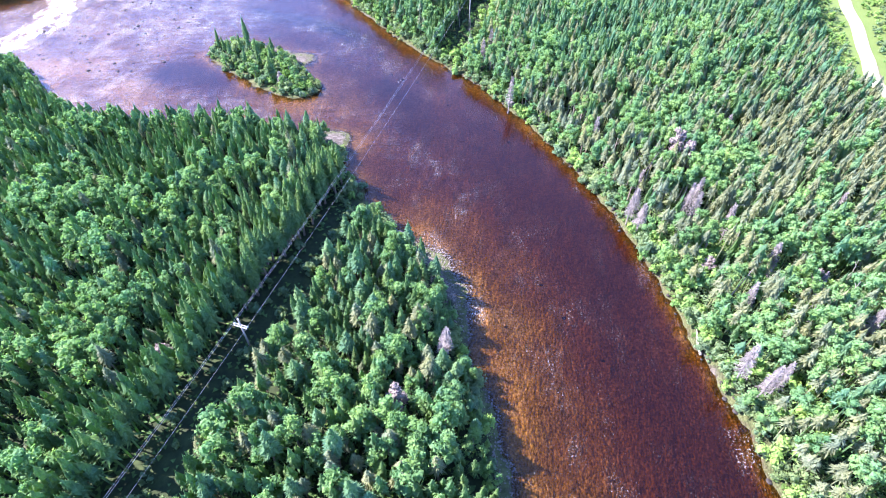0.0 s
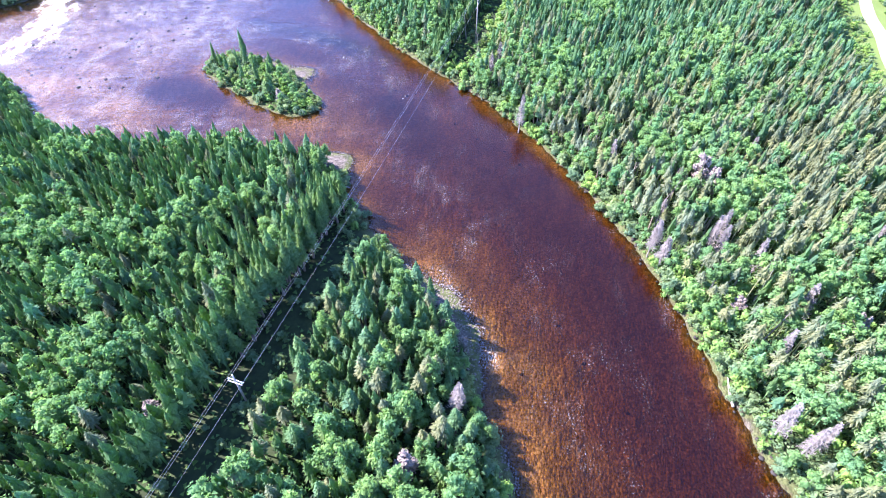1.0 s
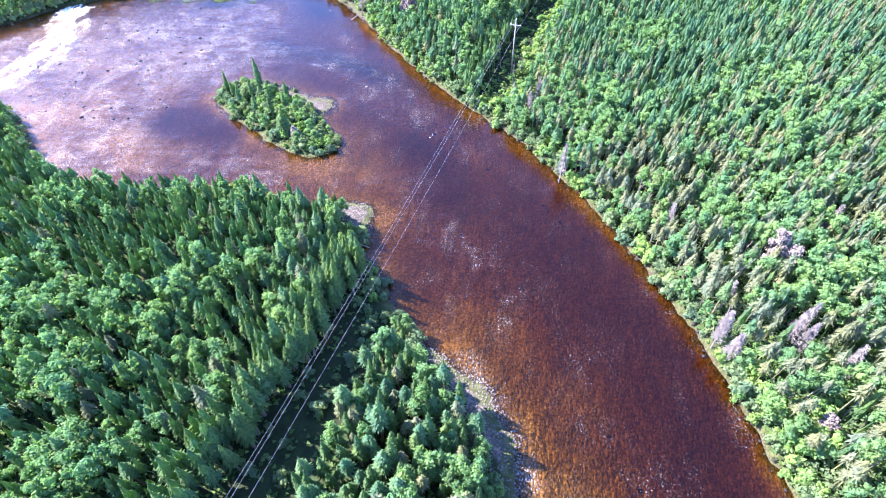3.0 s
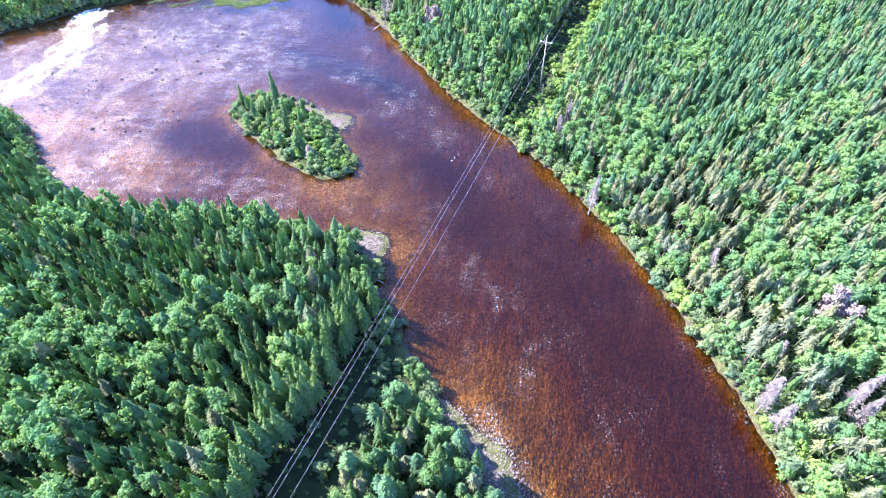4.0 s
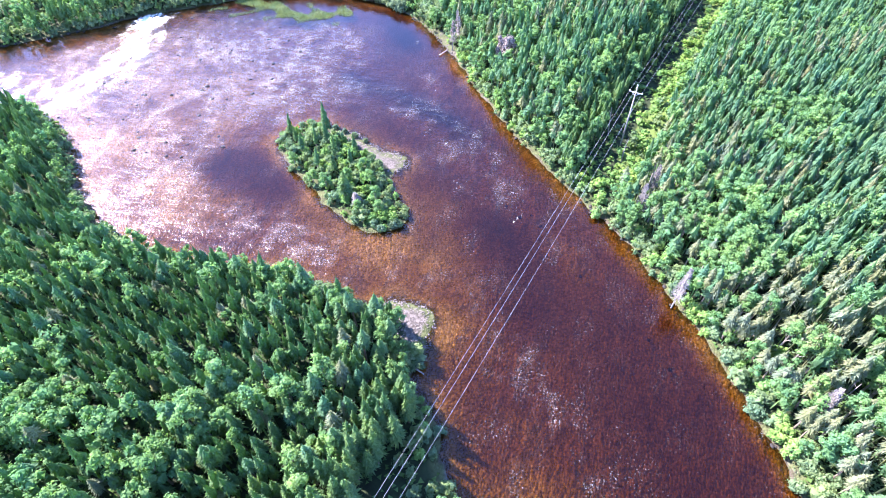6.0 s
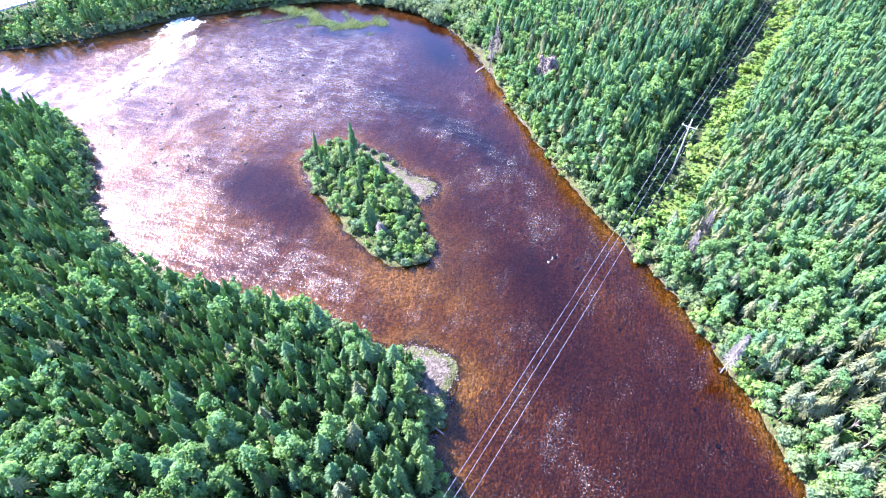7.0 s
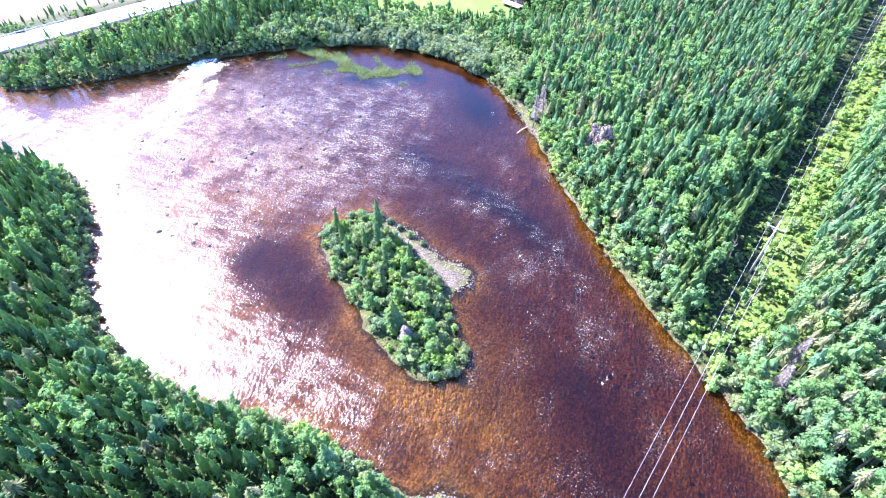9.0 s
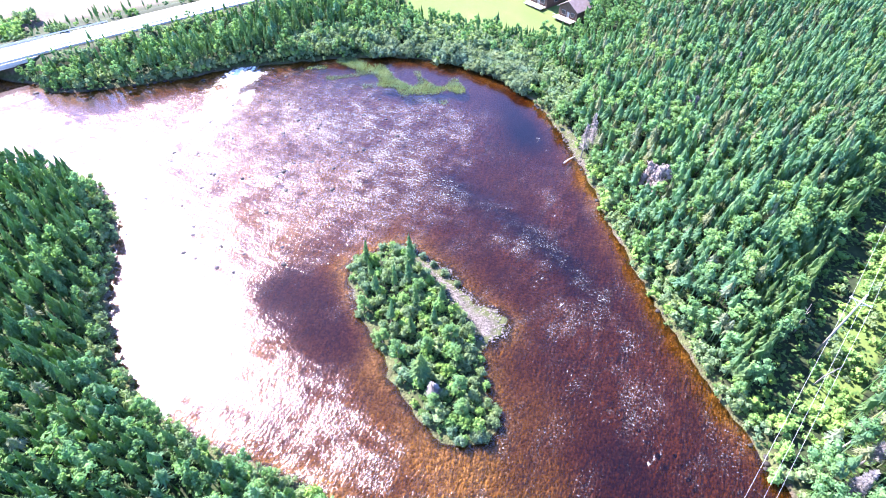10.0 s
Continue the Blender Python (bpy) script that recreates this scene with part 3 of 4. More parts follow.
ICO_V, ICO_T = ico()
OCT_V = np.array([(1, 0, 0), (0, 1, 0), (-1, 0, 0), (0, -1, 0), (0, 0, 1), (0, 0, -1)], float)
OCT_T = np.array([(0, 1, 4), (1, 2, 4), (2, 3, 4), (3, 0, 4), (1, 0, 5), (2, 1, 5), (3, 2, 5), (0, 3, 5)])


def leafy(rng, h, r, lobes, leaves, low=0.28, size=0.2):
    """Crown of a broadleaf tree: uneven lobes roughened all over by small ragged leaf clumps."""
    pieces, v, t = [], [], []
    for i in range(lobes):
        ang, f = i * 2.4 + rng.random(), (i + 0.6) / lobes
        z = h * (low + (0.92 - low) * f)
        off = r * (0.68 if f < 0.7 else 0.36) * rng.uniform(0.5, 1.1)
        rad = r * rng.uniform(0.38, 0.64) * (1.08 - 0.3 * f) * min(1.0, (9.0 / lobes) ** 0.5)
        c = np.array([math.cos(ang) * off, math.sin(ang) * off, min(z, h - rad * 0.9)])
        ball, faces = (ICO_V, ICO_T) if leaves > 25 else (OCT_V, OCT_T)
        rough = np.array([rng.uniform(0.55, 1.15) for _ in ball])[:, None]
        pieces.append((c + ball * rad * 0.82 * rough, faces))
        for _ in range(leaves):
            d = np.array([rng.gauss(0, 1), rng.gauss(0, 1), rng.gauss(0.5, 0.8)])
            d /= np.linalg.norm(d) + 1e-9
            p = c + d * rad * rng.uniform(0.68, 1.12)
            nrm = d + 0.45 * np.array([rng.gauss(0, 1), rng.gauss(0, 1), rng.gauss(0, 1)]) + (0, 0, 0.2)
            nrm /= np.linalg.norm(nrm) + 1e-9
            a = np.cross(nrm, (rng.gauss(0, 1), rng.gauss(0, 1), rng.gauss(0, 1)))
            a /= np.linalg.norm(a) + 1e-9
            b = np.cross(nrm, a)
            s = size * rng.uniform(0.6, 1.35)
            at = len(v)
            v += [p - a * s, p + a * s * rng.uniform(0.5, 1) - b * s * rng.uniform(0.3, 0.9), p + b * s * rng.uniform(0.7, 1.3) + 0.2 * s * d]
            t.append((at, at + 1, at + 2))
    return join(pieces + [(v, t)])


def trunk(rng, h, r, limbs=0, spread=1.0):
    bend = [(rng.uniform(-0.1, 0.1), rng.uniform(-0.1, 0.1)) for _ in range(3)]
    pieces = [tube([(0, 0, -0.4), (bend[0][0], bend[0][1], h * 0.35), (bend[1][0], bend[1][1], h * 0.7), (0, 0, h)], [r * 1.25, r * 0.85, r * 0.5, r * 0.1], 5)]
    for i in range(limbs):
        ang, z = i * 2.3 + rng.random(), h * rng.uniform(0.3, 0.65)
        pieces.append(tube([(0, 0, z), (math.cos(ang) * spread * 0.4, math.sin(ang) * spread * 0.4, z + 0.12 * h), (math.cos(ang) * spread, math.sin(ang) * spread, z + 0.24 * h)],
                           [r * 0.5, r * 0.3, r * 0.08], 3))
    return join(pieces)


def dead_twigs(rng, h, r, count):
    """Bare branches of a dead conifer, each with side twigs."""
    pieces = []
    for _ in range(count):
        f = 0.3 + 0.68 * rng.random() ** 0.8
        z, ang, length = h * f, rng.random() * 6.283, (r * (1 - f) ** 0.7 + 0.15) * rng.uniform(0.6, 1.15)
        c, s = math.cos(ang), math.sin(ang)
        tip = np.array([c * length, s * length, z - 0.25 * length + rng.uniform(-0.2, 0.3)])
        pieces.append(tube([(0, 0, z), tip], [0.03, 0.01], 3))
        for q in (0.45, 0.65, 0.85):
            b = np.array([0, 0, z]) * (1 - q) + tip * q
            side = rng.choice((-1, 1)) * 0.35 * length
            pieces.append(([b, b + (c * 0.12, s * 0.12, 0.06), b + (-s * side + c * 0.2 * length, c * side + s * 0.2 * length, rng.uniform(-0.1, 0.15))], [(0, 1, 2)]))
    return join(pieces)


class Kind:
    """A kind of tree: a few grown shapes, single trees to stand near and light shapes for the woods."""

    def __init__(self, name, label, category, crown_mat, trunk_mat, near, far, shapes=5, seed=1):
        rng = random.Random(seed)
        self.name, self.label, self.category = name, label, category
        self.mats = [M[crown_mat], M[trunk_mat]]
        self.far = [far(rng) for _ in range(shapes)]
        self.near = []
        for _ in range(shapes):
            crown, stem = near(rng)
            self.near.append((tri_mesh("crown", *crown, [self.mats[0]]), tri_mesh("trunk", *stem, [self.mats[1]])))
        self.first = {}
        self.spots = []

    def single(self, i, m, label="", group=""):
        if i not in self.first:
            ob = tagged(new(self.name), label or self.label, self.category, group)
            for nm, me in zip(("crown", "trunk"), self.near[i]):
                child = new(nm, me)
                child.parent = ob
            ob.matrix_world = m
            self.first[i] = ob
            return ob
        ob = copy_thing(self.first[i], Matrix.Identity(4))
        ob.matrix_basis = m
        if label:
            ob["label"] = label
        if group:
            ob["group"] = group
        return ob


def stand_matrix(x, y, z, turn, size, tall):
    lean = 0.06 * math.sin(37 * turn)
    return Matrix.LocRotScale((x, y, z), Euler((lean, 0.06 * math.cos(53 * turn), turn)), (size, size, tall))




def stem(top, r=0.13):
    return tube([(0, 0, -0.4), (0, 0, top)], [r, 0.7 * r], 3)


KINDS = {
    "spruce": Kind("spruce_tree", "dark green narrow spruce tree in a dense stand", "tree", "spruce", "bark",
                   lambda r: (spruce(r, 7, 0.95, 12, 6, 170, 0.3), trunk(r, 6.8, 0.14)), lambda r: join([spruce(r, 7, 0.95, 6, 5, 56, 0.42), stem(3.4)]), 8, 3),
    "fir": Kind("fir_tree", "blue-green bushy young fir tree in mixed woods", "tree", "fir", "bark",
                lambda r: (spruce(r, 10.5, 1.15, 12, 6, 190, 0.5, 0.15), trunk(r, 10.0, 0.15)), lambda r: join([spruce(r, 10.5, 1.15, 6, 5, 56, 0.62, 0.15), stem(7)]), 8, 5),
    "pale": Kind("thin_spruce", "greyish thin-crowned spruce with a bare lower trunk", "tree", "pale", "bark",
                 lambda r: (spruce(r, 11, 1.2, 13, 6, 220, 0.5, 0.3, 0.6), trunk(r, 10.6, 0.15)), lambda r: join([spruce(r, 11, 1.25, 6, 5, 80, 0.64, 0.3, 0.66), stem(7.4)]), 6, 7),
    "birch": Kind("birch_tree", "fresh green birch tree with rounded clumpy crown", "tree", "birch", "birch_bark",
                  lambda r: (leafy(r, 7.4, 1.7, 13, 48, 0.4, 0.18), trunk(r, 6.5, 0.13, 4, 1.1)), lambda r: join([leafy(r, 7.4, 1.6, 6, 28, 0.48, 0.22), stem(4.2)]), 8, 11),
    "tall_birch": Kind("tall_birch_tree", "tall fresh green birch tree with a rounded crown", "tree", "birch", "birch_bark",
                       lambda r: (leafy(r, 10.5, 1.7, 13, 48, 0.55, 0.18), trunk(r, 9.3, 0.15, 4, 1.1)), lambda r: join([leafy(r, 10.5, 1.6, 6, 28, 0.68, 0.22), stem(7.6)]), 8, 31),
    "shrub": Kind("alder_shrub", "pale green round alder shrub on the river bank", "shrub", "shrub", "bark",
                  lambda r: (leafy(r, 2.6, 1.6, 8, 30, 0.15, 0.2), trunk(r, 2.0, 0.07, 3, 0.8)), lambda r: leafy(r, 2.6, 1.6, 4, 28, 0.2, 0.21), 5, 13),
    "bright": Kind("sunlit_shrub", "bright yellow-green leafy shrub in a sunny clearing", "shrub", "bright", "bark",
                   lambda r: (leafy(r, 2.6, 1.6, 8, 30, 0.15, 0.2), trunk(r, 2.0, 0.07, 3, 0.8)), lambda r: leafy(r, 2.6, 1.6, 4, 28, 0.2, 0.21), 5, 17),
    "willow": Kind("willow_shrub", "grey-green round willow shrub beside the cove", "shrub", "willow", "bark",
                   lambda r: (leafy(r, 2.8, 1.9, 10, 40, 0.12, 0.18), trunk(r, 2.0, 0.07, 3, 0.8)), lambda r: leafy(r, 2.8, 1.9, 8, 34, 0.12, 0.2), 5, 29),
    "dead": Kind("dead_tree", "grey-lilac dead spruce with bare twigs", "tree", "dead", "dead",
                 lambda r: (dead_twigs(r, 8.5, 1.5, 300), trunk(r, 8.6, 0.13)), lambda r: dead_twigs(r, 8.5, 1.4, 40), 4, 19),
    "rusty": Kind("browned_tree", "brownish lilac dying tree with a dense round crown", "tree", "rusty", "bark",
                  lambda r: (leafy(r, 7.4, 1.7, 20, 50, 0.4, 0.16), trunk(r, 6.5, 0.13, 4, 1.1)), lambda r: leafy(r, 7.4, 1.9, 6, 30, size=0.25), 2, 23),
}


def seen_ground(x, y):
    """Inside the stretch of country that lies under and ahead of the flight."""
    ring = np.array([(-64, 4), (62, 4), (82, 30), (90, 70), (120, 110), (150, 165), (148, 205), (106, 245), (62, 290), (30, 322), (-10, 305), (-74, 287), (-107, 267), (-162, 247),
                     (-208, 228), (-242, 202), (-242, 156), (-190, 138), (-140, 102), (-103, 66), (-81, 35)], float)
    return ring_distance(x, y, ring)[1]


BIRCH_GROVES = [(-71, 75, 9), (-59, 63, 6), (-52, 52, 6), (-48, 80.5, 6), (-44, 27, 7), (-51, 44, 4), (-16, 73, 4), (-4.5, 29.5, 6), (-6, 45, 4), (60, 60, 14), (50, 90, 10), (20, 128, 10),
                (40, 101, 7), (48, 40, 10), (38, 160, 10), (60, 130, 18), (-26, 163, 6), (2, 172, 5), (-10, 217, 9), (30, 205, 14), (36, 66, 6)]
DEAD_SPOTS = [(33.7, 77), (34.8, 78.4), (43.6, 77), (45, 78.6), (44.3, 75), (42.5, 43.3), (44.4, 40.5), (46.5, 41), (58.9, 57.7), (-0.8, 46), (-37.6, 191.5), (-39.3, 189.9),
              (9.9, 139.7), (8.2, 134.7), (34.9, 74.5), (36.5, 84), (63, 50), (49, 71), (70, 75), (58, 100), (31, 100), (13.6, 115.5), (-13.8, 227.2), (47, 55), (53, 62)]
RUSTY_SPOTS = [(-23.4, 178.5, 1.45), (-24.6, 180, 1.3), (44.5, 90.6, 1.6), (-6.9, 36.7, 1.1), (58.9, 59.5, 1.0), (46.5, 89.2, 1.4), (-40.8, 43.8, 0.7), (44, 64, 0.6), (-20.5, 206.4, 1.2)]


def along_line(x, y):
    """How far along the power line a place lies, and how far to its east side."""
    (ax, ay), (bx, by) = LINE[1], LINE[2]
    n = math.hypot(bx - ax, by - ay)
    return ((x - ax) * (bx - ax) + (y - ay) * (by - ay)) / n, ((x - ax) * (by - ay) - (y - ay) * (bx - ax)) / n


def scatter():
    rng = random.Random(42)
    cell = 1.6
    xs = np.arange(-330, 260, cell)
    ys = np.arange(-110, 400, cell)
    gxs, gys = np.meshgrid(xs, ys)
    jit = np.random.RandomState(7)
    px = gxs.ravel() + jit.uniform(-0.5, 0.5, gxs.size) * cell * 0.95
    py = gys.ravel() + jit.uniform(-0.5, 0.5, gxs.size) * cell * 0.95
    sd = shore_distance(px, py)
    pz = land_height(px, py, sd)
    seen = seen_ground(px, py)
    line = band(px, py, LINE, 30) * -30 + 30
    road = 30 - 30 * band(px, py, ROAD, 30)
    lane = 30 - 30 * band(px, py, LANE, 30)
    willows = 30 - 30 * band(px, py, WILLOWS, 30)
    sand = 40 - 40 * band(px, py, SAND, 40)
    lawn = 40 - 40 * band(px, py, LAWN, 40)
    grav = gravel_mask(px, py)
    isl = (px > -75) & (px < -28) & (py > 115) & (py < 158)
    grove = np.zeros(px.shape)
    for cx, cy, w in BIRCH_GROVES:
        grove = np.maximum(grove, np.clip(1.6 - np.hypot(px - cx, py - cy) / w * 1.3, 0, 1))
    east = px > side_x(py) - 3
    sick = np.min([np.hypot(px - p[0], py - p[1]) for p in DEAD_SPOTS + RUSTY_SPOTS], axis=0)
    for i in range(len(px)):
        x, y, d, u = px[i], py[i], sd[i], rng.random()
        if d < 0.7 or isl[i] or (grav[i] > 0.15 and d < 5) or road[i] < 8.5 or lane[i] < 4.0 or sand[i] < 24 or lawn[i] < 15 or willows[i] < 3.5 or sick[i] < 2.1:
            continue
        if (not seen[i] and u > 0.02) or (y > 235 and u > 0.72):
            continue
        n1 = 0.5 + 0.5 * math.sin(x / 9.0 + 1.8 * math.sin(y / 11.0)) * math.cos(y / 8.0 + x / 23.0)
        u, w = rng.random(), rng.random()
        size = rng.choice((rng.uniform(0.6, 0.95), rng.uniform(0.8, 1.15), rng.uniform(0.95, 1.3)))
        rise = 1.0
        d_line, side_line = along_line(x, y)
        if lane[i] < 16:
            if w < 0.35:
                continue
            kind, size = "bright" if u < 0.6 else "shrub", size * rng.uniform(0.3, 0.75)
        elif -4.6 < side_line < (4.2 if y < 140 else 6.4):
            kind = "bright" if y > 140 and u < 0.8 else "shrub"
            if w < (0.8 if y < 140 else 0.85 if side_line < 1.0 and d > 6 else 0.3):
                continue
            size *= rng.uniform(0.35, 0.8) if y < 140 or side_line < 0.5 else rng.uniform(0.4, 1.0)
        elif (-9 if y < 108 else -10.5) < side_line <= -4.6 and d > 2:
            kind = "spruce" if u < 0.9 or y < 108 else "birch"
            size, rise = (rng.uniform(1.25, 1.55), 0.95) if y < 108 else (rng.uniform(0.95, 1.15), 1.0) if kind != "birch" else (rng.uniform(0.95, 1.15), 1.0)
        elif d < 2.2:
            kind = "shrub" if u < 0.45 else "bright" if u < 0.55 else "birch"
            size *= 0.7 if kind == "birch" else 0.95
        elif road[i] < 22 and x < -118:
            beyond = (x + 187) * 0.866 - (y - 164) * 0.5 < 0
            if beyond and w < 0.45:
                continue
            kind = "birch" if u < 0.18 and not beyond else "spruce" if u < 0.5 else "shrub" if u < 0.9 else "bright"
            size *= (0.5 if beyond else 0.5 if road[i] < 12 else 0.75) if kind in ("birch", "spruce") else 0.6 if beyond else 0.95
        elif y > 212 - 0.45 * abs(x + 70) and d < 12 and -125 < x < -45:
            kind = "shrub" if u < 0.8 else "birch" if u < 0.92 else "spruce"
            size = rng.uniform(1.1, 1.7) if kind == "shrub" else size * 0.8
        elif lawn[i] < 34 and -130 < x < -40:
            kind = "birch" if u < 0.45 else "spruce" if u < 0.8 else "shrub"
            size *= 0.7
        elif east[i]:
            near = math.exp(-max(d - 3, 0) / 30.0)
            p = 0.07 + 0.25 * near + 0.25 * (n1 - 0.5) + 0.35 * grove[i]
            if w < 0.06:
                continue
            size = 0.92 * (0.7 + 0.3 * size)
            rise = (0.66 + 0.42 * min(d / 13, 1)) * (1 - 0.2 * max(0.0, min((y - 195) / 60, 1)))
            clump = 0.5 + 0.5 * math.sin(x / 17.0 + 2.1 * math.sin(y / 21.0)) * math.cos(y / 15.0 - x / 31.0)
            if u < p:
                kind = "tall_birch" if d > 5 else "birch"
                rise *= 0.95 if d > 5 else 1.15
                if w > (0.75 if y < 75 else 0.93) and y < 150:
                    kind, size, rise = "bright", size * 1.4, 1.0
            else:
                pick = (u * 7.7) % 1
                kind = "fir" if pick < (0.42 + 0.5 * clump if y > 122 else 0.05 + 0.25 * clump) else "pale" if pick < 0.93 else "spruce"
                if kind == "spruce":
                    rise *= 1.45
        elif d < 6 and y < 112 and x > -90:
            kind = "spruce" if u < 0.5 else "fir" if u < 0.75 else "birch"
            size = rng.uniform(0.75, 1.15) if kind != "birch" else rng.uniform(0.6, 0.9)
            size *= 0.68 if d < 4.5 and y < 82 else 1.0
        elif x > -32 and y < 95:
            kind = "birch" if u < 0.14 + 0.38 * grove[i] else "fir" if u < 0.27 else "spruce" if u < 0.86 else "pale"
        else:
            p = 0.06 + 0.16 * (n1 > 0.75) + 0.75 * grove[i]
            kind = "birch" if u < p else "spruce" if u < 0.88 else "fir" if u < 0.96 else "pale"
            size *= 0.94
        if kind == "fir" and not east[i]:
            rise *= 0.72
        if kind == "pale":
            size *= 0.92
            rise *= 1.0 if east[i] else 0.72
        KINDS[kind].spots.append((x, y, pz[i] - 0.1, rng.random() * 6.283, size, size * rise * rng.uniform(0.86, 1.14), bool(seen[i])))


scatter()


def willow_belt():
    """Rounded willows that ring the cove."""
    rng = random.Random(61)
    line = smooth_line(WILLOWS, per=9)
    for x, y in line:
        for k in (-2.6, -0.4, 1.9):
            a, b = x + rng.uniform(-1, 1) + 0.25 * k, y + k + rng.uniform(-0.8, 0.8)
            s = rng.uniform(0.75, 1.35)
            if shore_distance(np.array([a]), np.array([b]))[0] > 0.3:
                KINDS["willow"].spots.append((a, b, height_at(a, b) - 0.1, rng.random() * 6.283, s, s * rng.uniform(0.8, 1.15), True))


willow_belt()


def roadside_bushes():
    """Bushes and small spruces on the sandy ground beyond the road."""
    rng = random.Random(19)
    for kind, x, y, spread, count, low, high in (("bright", -201, 177, 5.0, 16, 0.9, 1.5), ("shrub", -205, 183, 4.5, 10, 0.9, 1.4), ("shrub", -186, 181, 3.0, 9, 0.5, 0.9), ("spruce", -186, 182, 2.5, 3, 0.35, 0.5),
                                                 ("spruce", -181.5, 190.5, 1.0, 2, 0.6, 0.75), ("spruce", -177, 197, 3.2, 5, 0.4, 0.6), ("bright", -176, 198, 3.5, 9, 0.4, 0.7), ("shrub", -168, 210, 4.0, 9, 0.4, 0.8)):
        for _ in range(count):
            a, b, s = x + rng.gauss(0, 0.5) * spread, y + rng.gauss(0, 0.5) * spread, rng.uniform(low, high)
            if band(np.array([a]), np.array([b]), ROAD, 6.0)[0] == 0:
                KINDS[kind].spots.append((a, b, height_at(a, b) - 0.1, rng.random() * 6.283, s, s * rng.uniform(0.85, 1.15), True))


roadside_bushes()


def bank_fringe():
    """Shrubs that crowd the water's edge."""
    rng = random.Random(77)
    xs, ys = np.meshgrid(np.arange(-200, 80, 1.7), np.arange(-10, 240, 1.7))
    jit = np.random.RandomState(3)
    px, py = xs.ravel() + jit.uniform(-0.8, 0.8, xs.size), ys.ravel() + jit.uniform(-0.8, 0.8, xs.size)
    sd = shore_distance(px, py)
    keep = (sd > -0.1) & (sd < 3.6) & seen_ground(px, py) & (gravel_mask(px, py) < 0.2) & (band(px, py, ROAD, 7.0) == 0) & ~((px > -75) & (px < -28) & (py > 115) & (py < 158))
    pz = land_height(px, py, sd)
    for x, y, z, d in zip(px[keep], py[keep], pz[keep], sd[keep]):
        if rng.random() < 0.2:
            continue
        s = rng.uniform(0.5, 1.05) * (0.75 if d < 0.8 else 1.0)
        KINDS["shrub" if rng.random() < 0.68 else "bright"].spots.append((x, y, z - 0.1, rng.random() * 6.283, s, s * rng.uniform(0.8, 1.3), True))


bank_fringe()


def grow():
    """The trees of the near stretch stand singly; the woods beyond are one object for each kind."""
    limits = {"spruce": 260, "fir": 160, "pale": 130, "birch": 160, "tall_birch": 100, "shrub": 130, "bright": 80, "willow": 120, "dead": 60, "rusty": 20}
    for key, kind in KINDS.items():
        kind.spots.sort(key=lambda s: math.hypot(s[0] + 12, (s[1] - 75) * 0.8))
        rng = random.Random(key)
        rest = kind.spots[limits[key]:]
        for x, y, z, turn, size, tall, _ in kind.spots[:limits[key]]:
            kind.single(rng.randrange(len(kind.near)), stand_matrix(x, y, z, turn, size, tall), group=kind.name + "s")
        if not rest:
            continue
        vs, ts, at = [], [], 0
        for x, y, z, turn, size, tall, _ in rest:
            v, t = kind.far[rng.randrange(len(kind.far))]
            c, s = math.cos(turn), math.sin(turn)
            w = v @ np.array([[c * size, s * size, 0], [-s * size, c * size, 0], [tall * 0.06 * math.sin(37 * turn), tall * 0.06 * math.cos(53 * turn), tall]]) + (x, y, z)
            vs.append(w), ts.append(t + at)
            at += len(v)
        me = tri_mesh(kind.name + "_woods", np.concatenate(vs), np.concatenate(ts), [kind.mats[0]])
        tagged(new(kind.name + "_woods", me), "woods of many " + kind.label, "woods", kind="stuff")


for dx, dy in DEAD_SPOTS:
    rr = random.Random(dx * 31 + dy)
    KINDS["dead"].spots.append((dx, dy, height_at(dx, dy) - 0.1, rr.random() * 6, rr.uniform(0.75, 1.0), rr.uniform(0.8, 1.0) * (1.2 if dx > 40 or dy > 100 else 1.0), True))
for dx, dy, ds in RUSTY_SPOTS:
    KINDS["rusty"].spots.append((dx, dy, height_at(dx, dy) - 0.1, dx, 0.45 + 0.5 * ds, ds, True))


